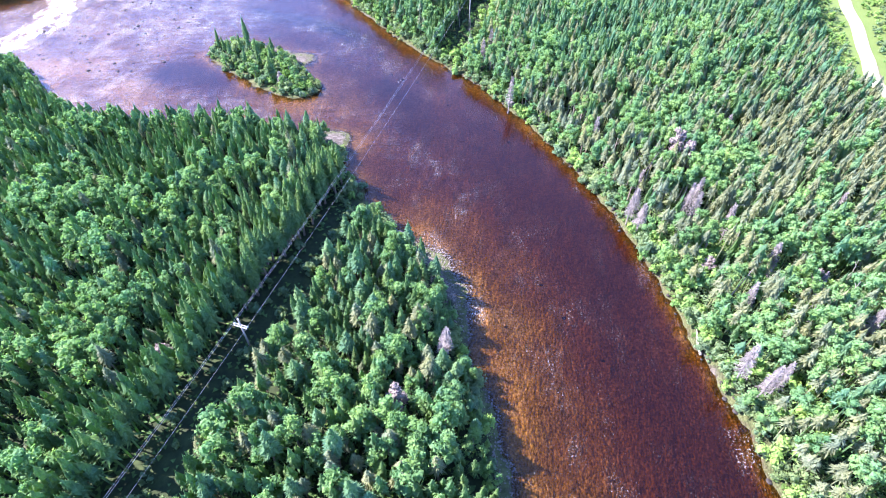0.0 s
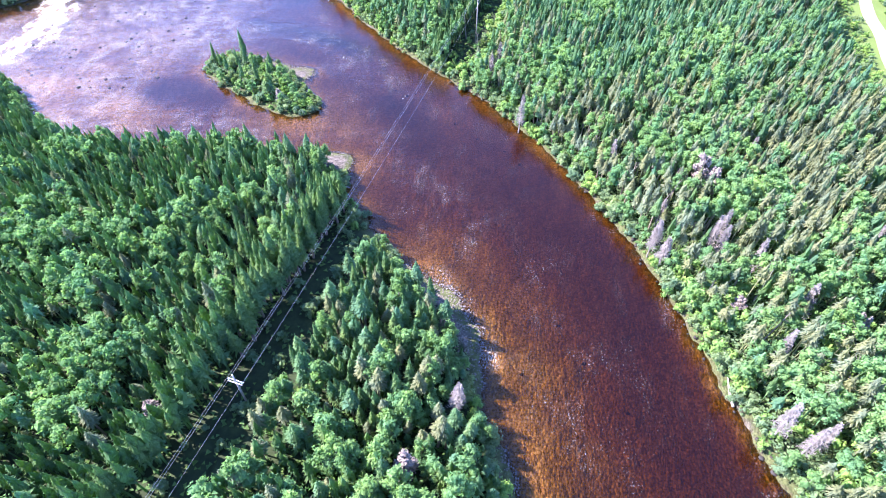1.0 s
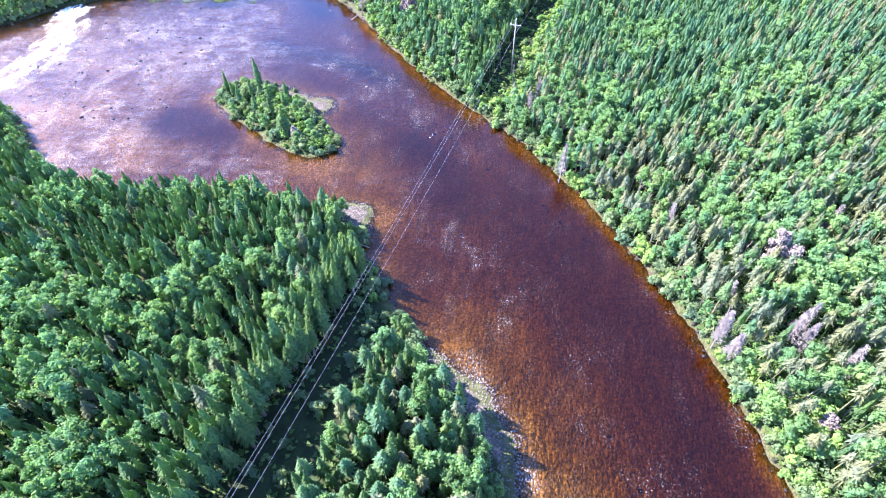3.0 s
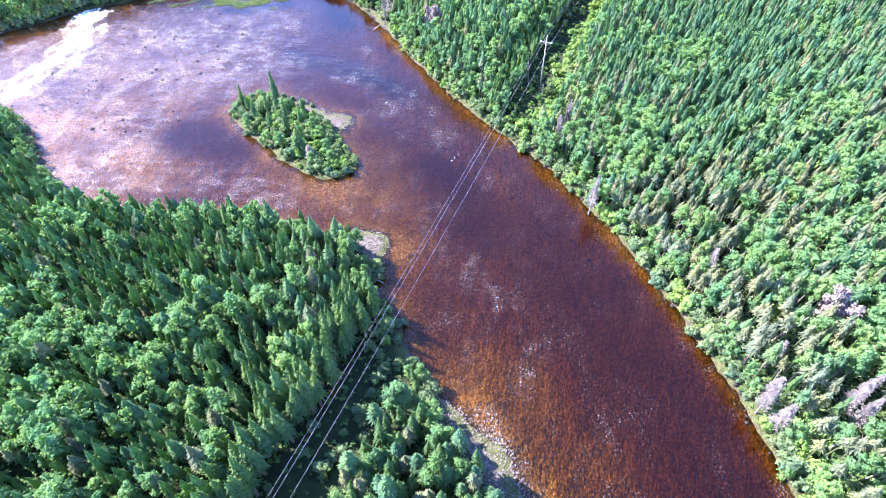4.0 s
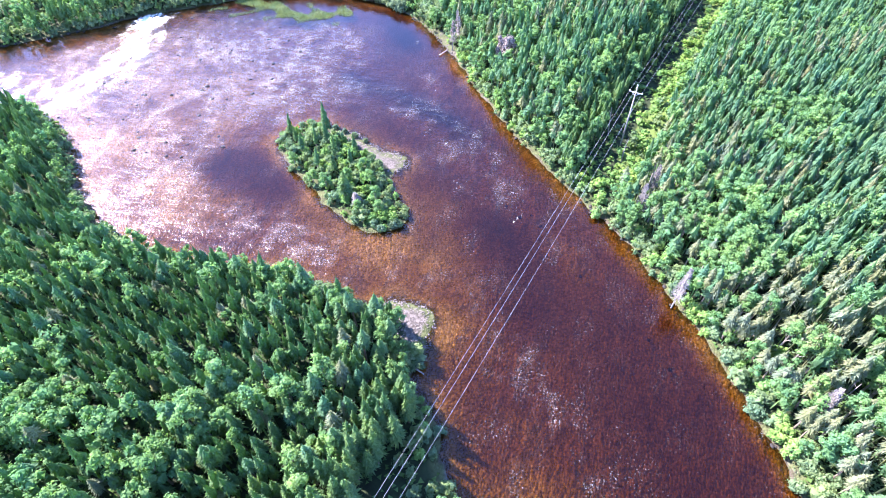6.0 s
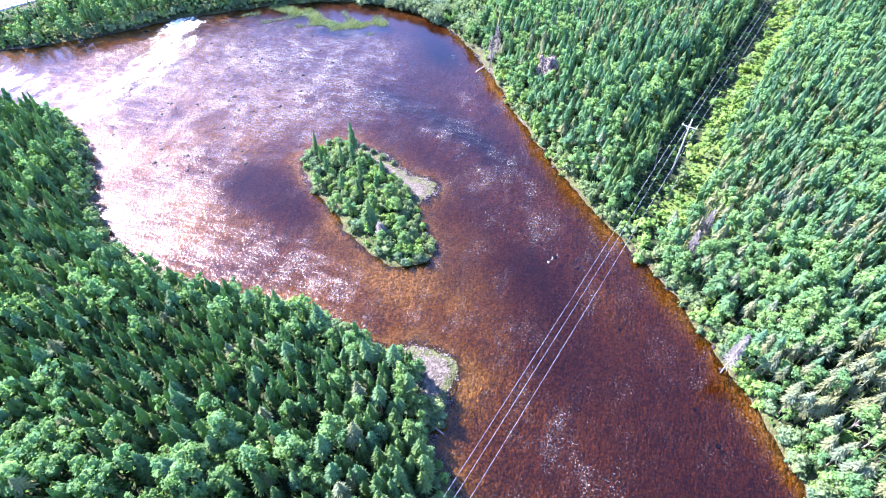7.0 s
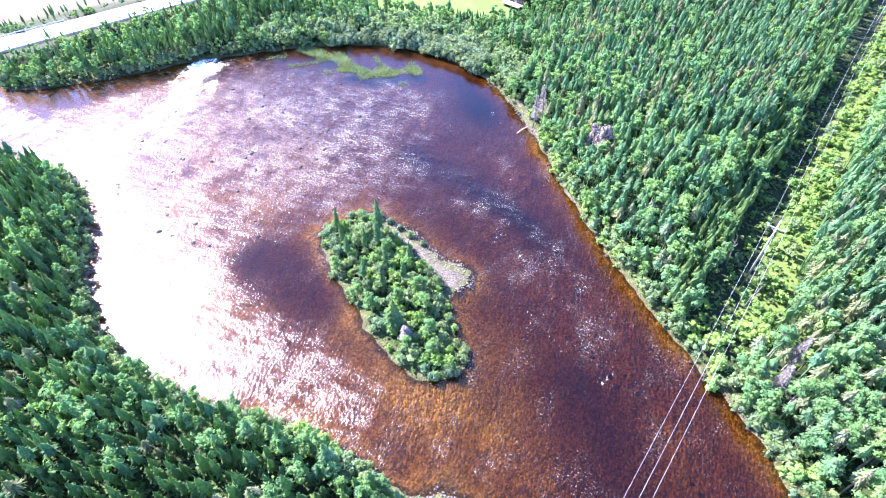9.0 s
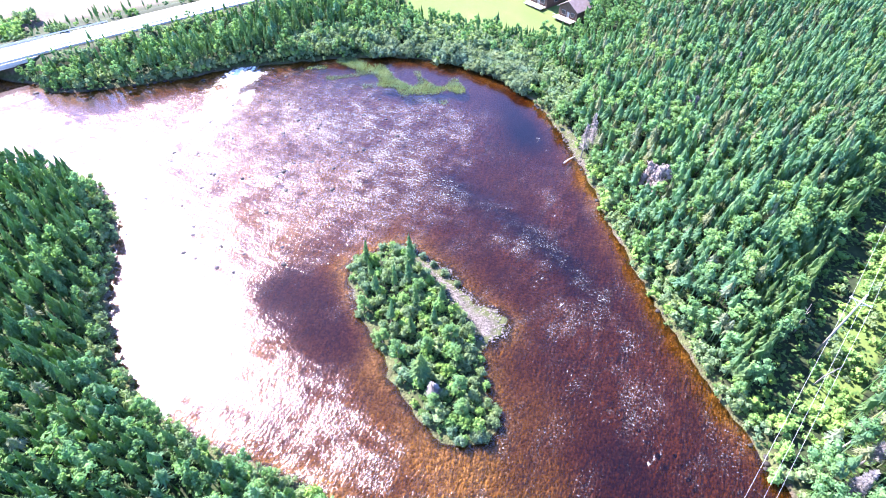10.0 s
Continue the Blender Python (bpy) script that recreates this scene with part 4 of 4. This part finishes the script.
def island_growth():
    rng = random.Random(5)
    for x, y, size, tall in ((-56.8, 145, 1.25, 1.22), (-64.5, 143, 0.8, 0.95), (-56, 143, 0.8, 0.85), (-52.5, 138.5, 0.8, 0.85), (-60, 138.5, 0.85, 0.9), (-55, 134.5, 0.85, 0.8),
                             (-49, 141, 0.8, 0.75), (-46.3, 127.5, 1.75, 1.0), (-50.5, 133.5, 0.8, 0.8), (-57.5, 140.5, 0.7, 0.9), (-48.5, 136.5, 0.75, 0.7), (-62, 141, 0.7, 0.8)):
        KINDS["spruce"].single(rng.randrange(8), stand_matrix(x, y, height_at(x, y) - 0.1, rng.random() * 6, size, tall * 1.05), "green spruce tree on the wooded river island", "island trees")
    for x, y, s in ((-45, 135.5, 0.62), (-43, 132.5, 0.6), (-51, 129.5, 0.6), (-47.5, 132, 0.55), (-40.5, 128, 0.58), (-54.5, 131, 0.5), (-39, 125, 0.5), (-60.5, 135.5, 0.5), (-53.5, 141.5, 0.55), (-42.5, 124.5, 0.5)):
        KINDS["birch"].single(rng.randrange(8), stand_matrix(x, y, height_at(x, y) - 0.1, rng.random() * 6, s * 1.3, s), "bright green broadleaf tree on the river island", "island trees")
    KINDS["dead"].single(0, stand_matrix(-43.3, 126, height_at(-43.3, 126), 1.0, 0.85, 0.45), "grey leafless tree on the river island", "island trees")
    for x, y, s in ((-62, 149.6, 0.5), (-59.5, 150.3, 0.55), (-57, 149.8, 0.45), (-54.5, 148.8, 0.4), (-51.8, 147.8, 0.45), (-49, 146.6, 0.35), (-35.6, 123.2, 0.6), (-37.5, 121.6, 0.5), (-34.8, 126, 0.45)):
        KINDS["willow"].single(rng.randrange(5), stand_matrix(x, y, height_at(x, y) - 0.1, rng.random() * 6, s, s), "grey-green willow scrub at the island's stony edge", "island shrubs")
    px = np.array([rng.uniform(-70, -33) for _ in range(900)])
    py = np.array([rng.uniform(119, 153) for _ in range(900)])
    sd = shore_distance(px, py)
    put = []
    for x, y, d, g in zip(px, py, sd, gravel_mask(px, py)):
        if d < 0.15 or g > 0.14 or any(math.hypot(x - a, y - b) < 1.25 for a, b in put):
            continue
        put.append((x, y))
        s = rng.uniform(0.5, 0.95) * (0.65 if d < 1.5 else 1.0)
        KINDS["shrub" if rng.random() < 0.65 else "bright"].single(rng.randrange(5), stand_matrix(x, y, height_at(x, y) - 0.1, rng.random() * 6, s, s * rng.uniform(0.8, 1.2)),
                                                                 "leafy green shrub on the river island", "island shrubs")


grow()
island_growth()


# ---- power line ----
def along(a, b):
    d = Vector((b[0] - a[0], b[1] - a[1], 0)).normalized()
    return d, Vector((d.y, -d.x, 0))


def power_pole(x, y, z, top, arm, double):
    d, side = along(LINE[1], LINE[2])
    turn = math.atan2(side.y, side.x)
    thing = tagged(new("power_pole"), "weathered wooden power pole with crossarm and insulators", "power pole", "power poles")
    thing.location = (x, y, z)
    part("pole", tube([(0, 0, -0.6), (0, 0, 0.5 * top), (0, 0, top)], [0.17, 0.145, 0.11], 10), M["pole"], thing, smooth=True)
    for k in ((-0.17, 0.17) if double else (0.18,)):
        bm = box(d.x * k, d.y * k, arm, 2.2 if double else 2.6, 0.12, 0.14, turn, 0.02)
        part("crossarm", bm, M["arm"], thing)
    for s in (-0.75, 0.75):
        a = Vector((0, 0, arm - 0.75)) + d * 0.16
        b = Vector((0, 0, arm - 0.05)) + d * 0.2 + side * s
        part("brace", tube([a, b], [0.035, 0.035], 4), M["steel"], thing)
    for s in ((-1.0, 1.0) if double else (-1.2, 1.2)):
        p = side * s
        part("insulator", tube([(p.x, p.y, arm + 0.05), (p.x, p.y, arm + 0.14), (p.x, p.y, arm + 0.2), (p.x, p.y, arm + 0.34), (p.x, p.y, arm + 0.42)], [0.05, 0.12, 0.09, 0.12, 0.04], 8), M["porcelain"], thing, smooth=True)
    part("insulator", tube([(0, 0, top), (0, 0, top + 0.1), (0, 0, top + 0.2), (0, 0, top + 0.34)], [0.05, 0.12, 0.1, 0.05], 8), M["porcelain"], thing, smooth=True)
    return [Vector((x, y, z + arm + 0.4)) - side * 1.2, Vector((x, y, z + top + 0.32)), Vector((x, y, z + arm + 0.4)) + side * 1.2]


def power_line():
    ends = [power_pole(*LINE[0], height_at(*LINE[0]), 10.0, 8.7, False), power_pole(*LINE[1], 1.0, 8.9, 7.4, True),
            power_pole(*LINE[2], 2.2, 13.6, 12.2, False), power_pole(*LINE[3], height_at(*LINE[3]), 12.0, 10.6, False)]
    for k in range(3):
        pts = []
        for a, b in zip(ends[:-1], ends[1:]):
            for q in np.linspace(0, 1, 24, endpoint=False):
                p = a[k].lerp(b[k], q)
                pts.append((p.x, p.y, p.z - 4 * 1.0 * q * (1 - q)))
        pts.append(tuple(ends[-1][k]))
        part("conductor_wire", tube(pts, [0.013] * len(pts), 4), M["wire"])
        tagged(bpy.context.scene.collection.objects[-1], "pale aluminium conductor wire strung between power poles", "wire", "power line wires")


power_line()


# ---- roads, bridge, house ----
def ribbon(line, width, z, thick=0.3):
    p = smooth_line(line, per=8)
    d = np.gradient(p, axis=0)
    d /= np.linalg.norm(d, axis=1)[:, None]
    s = np.stack([d[:, 1], -d[:, 0]], 1) * width / 2
    zz = z(p) if callable(z) else np.full(len(p), z)
    rows = [np.column_stack([p - s * 1.06, zz - thick]), np.column_stack([p - s, zz]), np.column_stack([p, zz + 0.06]), np.column_stack([p + s, zz]), np.column_stack([p + s * 1.06, zz - thick])]
    v = np.concatenate(rows)
    n, t = len(p), []
    for k in range(4):
        i = np.arange(n - 1) + k * n
        t += [np.stack([i, i + n, i + n + 1], 1), np.stack([i, i + n + 1, i + 1], 1)]
    return v, np.concatenate(t)


tagged(part("road", ribbon(ROAD, ROAD_W, ROAD_Z), M["asphalt"]), "sun-bleached pale grey two-lane road", "road", kind="structure")
tagged(part("gravel_lane", ribbon(LANE, LANE_W, lambda p: land_height(p[:, 0], p[:, 1], shore_distance(p[:, 0], p[:, 1])) + 0.12), M["gravel_road"]),
       "pale gravel lane through the woods", "lane", kind="structure")


def guardrail(offset, a, b):
    thing = tagged(new("guardrail"), "galvanised steel guardrail along the road edge", "guardrail", "guardrails")
    p = smooth_line(ROAD, per=8)
    d = np.gradient(p, axis=0)
    d /= np.linalg.norm(d, axis=1)[:, None]
    p = p + np.stack([d[:, 1], -d[:, 0]], 1) * offset
    dist = np.concatenate([[0], np.cumsum(np.linalg.norm(np.diff(p, axis=0), axis=1))])
    near = np.argmin(np.hypot(p[:, 0] + 187, p[:, 1] - 164))
    stops = np.arange(dist[near] + a, dist[near] + b, 2.5)
    q = np.stack([np.interp(stops, dist, p[:, 0]), np.interp(stops, dist, p[:, 1])], 1)
    post = tri_mesh("post", *tube([(0, 0, -0.5), (0, 0, 0.75)], [0.09, 0.09], 4), [M["steel"]])
    for x, y in q:
        ob = new("post", post)
        ob.parent, ob.location = thing, (x, y, ROAD_Z)
    for z in (0.5, 0.68):
        part("rail", tube([(x, y, ROAD_Z + z) for x, y in q], [0.09] * len(q), 4), M["steel"], thing)


guardrail(4.3, -60, 75)
guardrail(-4.3, -60, 30)


def bridge():
    thing = tagged(new("road_bridge"), "concrete road bridge carrying the road over the river", "bridge")
    a, b = Vector((-231, 83, 0)), Vector((-181.5, 173.5, 0))
    d = (b - a).normalized()
    turn = math.atan2(d.y, d.x)
    for p in (b - d * 0.5, b - d * 55):
        part("abutment", box(p.x, p.y, 1.4, 3.0, 10.4, 5.6, turn, 0.08), M["concrete"], thing)
    mid = b - d * 28
    part("deck", box(mid.x, mid.y, ROAD_Z - 0.85, 56, 10.2, 0.9, turn, 0.05), M["concrete"], thing)
    side = Vector((d.y, -d.x, 0))
    for s in (-4.9, 4.9):
        c = mid + side * s
        part("parapet", box(c.x, c.y, ROAD_Z + 0.1, 56, 0.35, 0.5, turn, 0.03), M["concrete"], thing)
    for s in (-3, 0, 3):
        c = mid + side * s
        part("girder", box(c.x, c.y, ROAD_Z - 1.8, 53, 0.5, 1.0, turn, 0.03), M["steel"], thing)


bridge()


def house(cx, cy, turn, w, l, name_label):
    z = height_at(cx, cy) - 0.1
    thing = tagged(new("house"), name_label, "house", "houses")
    thing.matrix_world = pose(cx, cy, z, 0, 0, turn)
    part("wall", box(0, 0, 1.5, w, l, 3.0, 0, 0.02), M["siding"], thing)
    v = [(-w / 2 - 0.5, -l / 2 - 0.5, 2.9), (w / 2 + 0.5, -l / 2 - 0.5, 2.9), (0, -l / 2 - 0.5, 5.2), (-w / 2 - 0.5, l / 2 + 0.5, 2.9), (w / 2 + 0.5, l / 2 + 0.5, 2.9), (0, l / 2 + 0.5, 5.2)]
    v2 = v + [(x, y, q + 0.22) for x, y, q in v]
    t = []
    for a, b, c, d in ((0, 2, 5, 3), (2, 1, 4, 5), (6, 9, 11, 8), (8, 11, 10, 7), (0, 3, 9, 6), (1, 7, 10, 4), (0, 6, 8, 2), (2, 8, 7, 1), (3, 5, 11, 9), (5, 4, 10, 11)):
        t += [(a, b, c), (a, c, d)]
    part("roof", (np.array(v2), np.array(t)), M["roof"], thing)
    for s in (-1, 1):
        y = s * (l / 2 - 0.02)
        part("gable", (np.array([(-w / 2, y, 3.0), (w / 2, y, 3.0), (0, y, 5.1), (-w / 2, y - s * 0.2, 3.0), (w / 2, y - s * 0.2, 3.0), (0, y - s * 0.2, 5.1)]),
                       np.array([(0, 1, 2), (3, 5, 4), (0, 2, 5), (0, 5, 3), (1, 4, 5), (1, 5, 2)])), M["siding"], thing)
    for x, y, sx, sy in ((-w / 2, -l / 4, 0.12, 1.5), (-w / 2, l / 4, 0.12, 1.5), (-1.5, -l / 2, 1.4, 0.12), (1.8, -l / 2, 1.4, 0.12), (w / 2, 0, 0.12, 1.6)):
        win = part("window", box(x, y, 1.7, sx, sy, 1.25, 0, 0.01), M["trim"], thing)
        part("pane", box(x * 1.006 if sx < 0.2 else x, y if sx < 0.2 else y * 1.006, 1.7, sx * (1.0 if sx < 0.2 else 0.84), sy * (0.84 if sx < 0.2 else 1.0), 1.02), M["pane"], win)
    part("door", box(0.2, -l / 2, 1.15, 0.95, 0.14, 2.05, 0, 0.01), M["trim"], thing)
    part("porch_deck", box(0, -l / 2 - 1.4, 0.45, w, 2.6, 0.18, 0, 0.02), M["deck"], thing)
    for x in np.linspace(-w / 2 + 0.1, w / 2 - 0.1, 6):
        part("railing_post", box(float(x), -l / 2 - 2.6, 0.9, 0.1, 0.1, 1.0), M["trim"], thing)
    part("handrail", box(0, -l / 2 - 2.6, 1.42, w, 0.12, 0.08), M["trim"], thing)


house(-58.6, 256.0, -25, 6.8, 8.7, "brown timber house with red-brown roof and porch")
house(-69.5, 261.5, -25, 7, 8.5, "brown timber cabin beside the lawn")


# ---- stones ----
def stone_mesh(rng):
    bm = bmesh.new()
    bmesh.ops.create_icosphere(bm, subdivisions=2, radius=0.5)
    for p in bm.verts:
        p.co *= 0.8 + 0.45 * noise.noise(p.co * 2.2 + Vector((rng.random() * 50, 0, 0)))
        p.co.z *= 0.62
    v = np.array([p.co[:] for p in bm.verts])
    t = np.array([[q.index for q in f.verts] for f in bm.faces])
    bm.free()
    return tri_mesh("river_boulder", v, t, [M["stone"]], smooth=True)


def boulders():
    rng = random.Random(8)
    shapes = [stone_mesh(rng) for _ in range(5)]

    def drop(x, y, s, label, z=None):
        ob = tagged(new("river_boulder", rng.choice(shapes)), label, "boulder", "river boulders")
        h = max(height_at(x, y), -0.06 * s) if z is None else z
        ob.matrix_world = Matrix.LocRotScale((x, y, h), Euler((0, 0, rng.random() * 6)), (s * rng.uniform(0.8, 1.3), s, s * rng.uniform(0.7, 1.0)))

    for _ in range(130):
        drop(rng.uniform(-122, -78), rng.uniform(132, 194), 0.4 + 0.8 * rng.random() ** 2, "dark wet boulder breaking the rapids")
    for _ in range(60):
        u = rng.random()
        y = 20 + 190 * u
        drop(float(side_x(y)) + rng.uniform(-0.8, 1.2), y, rng.uniform(0.4, 1.1), "grey boulder at the wooded bank")
    for _ in range(26):
        q = rng.random()
        drop(-180 + 50 * q, 153 + 36 * q + rng.uniform(-2, 1), rng.uniform(0.8, 1.7), "grey boulder below the road bank")
    for x, y in ((-13, 131), (-9, 129.5), (-11, 132), (-16, 133.5), (10, 108.5), (13, 104), (-1, 119), (4, 113), (9.3, 53), (19, 55), (16, 62), (24, 47)):
        drop(x, y, rng.uniform(0.6, 1.0), "brown boulder just under the river surface", -0.2)


boulders()


def cobbles():
    """Loose stones of the gravel bars, too many to count."""
    rng = np.random.RandomState(4)
    x, y = rng.uniform(-65, 14, 90000), rng.uniform(20, 202, 90000)
    sd, g = shore_distance(x, y), gravel_mask(x, y)
    keep = (g > 0.12) & (sd > -1.5)
    x, y, sd = x[keep], y[keep], sd[keep]
    z = land_height(x, y, sd)
    s = rng.uniform(0.07, 0.2, len(x))
    vs = ICO_V[None] * (s[:, None, None] * rng.uniform(0.7, 1.2, (len(x), len(ICO_V), 1))) * np.array([1, 1, 0.6]) + np.stack([x, y, z + 0.02], 1)[:, None]
    ts = ICO_T[None] + (np.arange(len(x)) * len(ICO_V))[:, None, None]
    me = tri_mesh("gravel_stones", vs.reshape(-1, 3), ts.reshape(-1, 3), [M["cobble"]])
    tagged(new("gravel_stones", me), "pale loose cobbles of the gravel bars", "gravel", kind="stuff")


cobbles()


def sedge():
    """Grassy shoal in the cove and tufts at the island's edge."""
    rng = np.random.RandomState(6)
    line = [(-110, 206), (-100, 205), (-92, 201), (-86, 201), (-76, 205)]
    x, y = rng.uniform(-116, -72, 60000), rng.uniform(194, 212, 60000)
    w = band(x, y, line, 3.6) + 0.4 * wobble(x, y, 1.6, 5)
    keep = w + rng.uniform(-0.25, 0.25, len(x)) > 0.47
    x, y = x[keep], y[keep]
    n = len(x)
    ang, h = rng.uniform(0, 6.28, n), rng.uniform(0.08, 0.4, n)
    c, s = np.cos(ang), np.sin(ang)
    v = np.stack([np.stack([x - 0.1 * c, y - 0.1 * s, 0 * x - 0.2], 1), np.stack([x + 0.1 * c, y + 0.1 * s, 0 * x - 0.2], 1), np.stack([x + 0.35 * s, y - 0.35 * c, h], 1)], 1)
    me = tri_mesh("sedge_grass", v.reshape(-1, 3), np.arange(3 * n).reshape(-1, 3), [M["grass"]])
    tagged(new("sedge_grass", me), "fresh green sedge growing on a shoal in the cove", "grass", kind="stuff")


sedge()


def bare_trunks():
    """Pale leaning snags among the trees of the east bank."""
    rng = random.Random(15)
    shapes = [tri_mesh("bare_trunk", *join([tube([(0, 0, -0.5), (rng.uniform(-0.2, 0.2), 0, 3), (0.1, rng.uniform(-0.2, 0.2), 7)], [0.12, 0.09, 0.03], 5)] +
              [tube([(0, 0, z), (math.cos(z * 2.1) * 0.7, math.sin(z * 2.1) * 0.7, z + 0.25)], [0.035, 0.01], 3) for z in (3.2, 4.1, 4.8, 5.5, 6.1)]), [M["birch_bark"]]) for _ in range(3)]
    spots = [(36, 80), (41, 76), (44, 82), (52, 78), (48, 66), (57, 62), (60, 66), (55, 50), (50, 48), (62, 55), (66, 60), (58, 44), (40, 92), (33, 101), (27, 112), (10, 143), (13, 147),
             (5, 150), (18, 131), (16, 138), (22, 125), (70, 68), (64, 82), (73, 55), (38, 88), (24, 120), (2, 158), (46, 58), (54, 72), (68, 48)]
    for x, y in spots:
        ob = tagged(new("bare_trunk", rng.choice(shapes)), "pale bare leaning trunk without leaves", "dead trunk", "bare trunks")
        ob.matrix_world = pose(x, y, height_at(x, y), rng.uniform(-14, 14), rng.uniform(-14, 14), rng.uniform(0, 360)) @ Matrix.Scale(rng.uniform(0.9, 1.25), 4)
    for x, y, z, turn, length in ((-42, 186.5, 0.2, 65, 3.6), (-26, 96, 0.4, -20, 4), (39, 48, 0.5, 80, 5)):
        log = tagged(new("fallen_log", tri_mesh("fallen_log", *tube([(0, 0, 0), (0.5 * length, 0.15, 0.05), (length, 0, 0.1)], [0.2, 0.17, 0.09], 7), [M["deck"]])), "pale fallen log lying at the water's edge", "log", "fallen logs")
        log.matrix_world = pose(x, y, z, 0, 0, turn)


bare_trunks()


def leaf_layer(x, y, z, size, rng):
    """Loose single leaves, three corners each."""
    n, ang = len(x), rng.uniform(0, 6.283, len(x))
    tip = rng.uniform(-0.45, 0.45, (n, 3)) * size[:, None]
    corners = [np.stack([x + np.cos(ang + k * 2.1) * size, y + np.sin(ang + k * 2.1) * size, z + tip[:, k]], 1) for k in range(3)]
    return np.stack(corners, 1).reshape(-1, 3), np.arange(3 * n).reshape(-1, 3)


def undergrowth():
    """Low leafy plants under and between the trees."""
    rng = np.random.RandomState(9)
    n = 120000
    x, y = rng.uniform(-150, 120, n), rng.uniform(8, 250, n)
    sd = shore_distance(x, y)
    clear = (band(x, y, ROAD, 8.0) == 0) & (band(x, y, LANE, 5.0) == 0) & (band(x, y, SAND, 12.0) == 0) & (band(x, y, LAWN, 14.0) == 0)
    d_line, side_line = along_line(x, y)
    clear &= ~((side_line > -5) & (side_line < 4.5) & (y < 140) & (rng.uniform(0, 1, n) > 0.35))
    clear &= ~((side_line > -0.5) & (side_line < 6.5) & (y > 140) & (rng.uniform(0, 1, n) > 0.3))
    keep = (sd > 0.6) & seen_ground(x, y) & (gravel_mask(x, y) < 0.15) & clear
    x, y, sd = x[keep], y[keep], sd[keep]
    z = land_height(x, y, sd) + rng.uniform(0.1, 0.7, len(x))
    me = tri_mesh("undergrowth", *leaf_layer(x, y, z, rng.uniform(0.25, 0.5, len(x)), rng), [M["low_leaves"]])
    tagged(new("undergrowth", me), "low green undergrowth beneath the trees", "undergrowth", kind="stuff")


undergrowth()


def sunny_thicket():
    """Waist-high saplings and ferns that fill the open stand on the east bank."""
    rng = np.random.RandomState(12)
    x, y = rng.uniform(28, 92, 90000), rng.uniform(8, 112, 90000)
    sd = shore_distance(x, y)
    keep = (sd > 1.5) & (x > side_x(y)) & seen_ground(x, y) & (rng.uniform(0, 1, len(x)) < np.clip((112 - y) / 22, 0, 1) * (0.6 + 0.4 * wobble(x, y, 4.0, 6)))
    x, y, sd = x[keep], y[keep], sd[keep]
    z = land_height(x, y, sd) + rng.uniform(0.2, 2.6, len(x)) * (0.55 + 0.45 * wobble(x, y, 1.3, 8))
    me = tri_mesh("fern_thicket", *leaf_layer(x, y, z, rng.uniform(0.14, 0.34, len(x)), rng), [M["shrub"]])
    tagged(new("fern_thicket", me), "sunlit green ferns and saplings filling an open stand", "thicket", kind="stuff")


sunny_thicket()
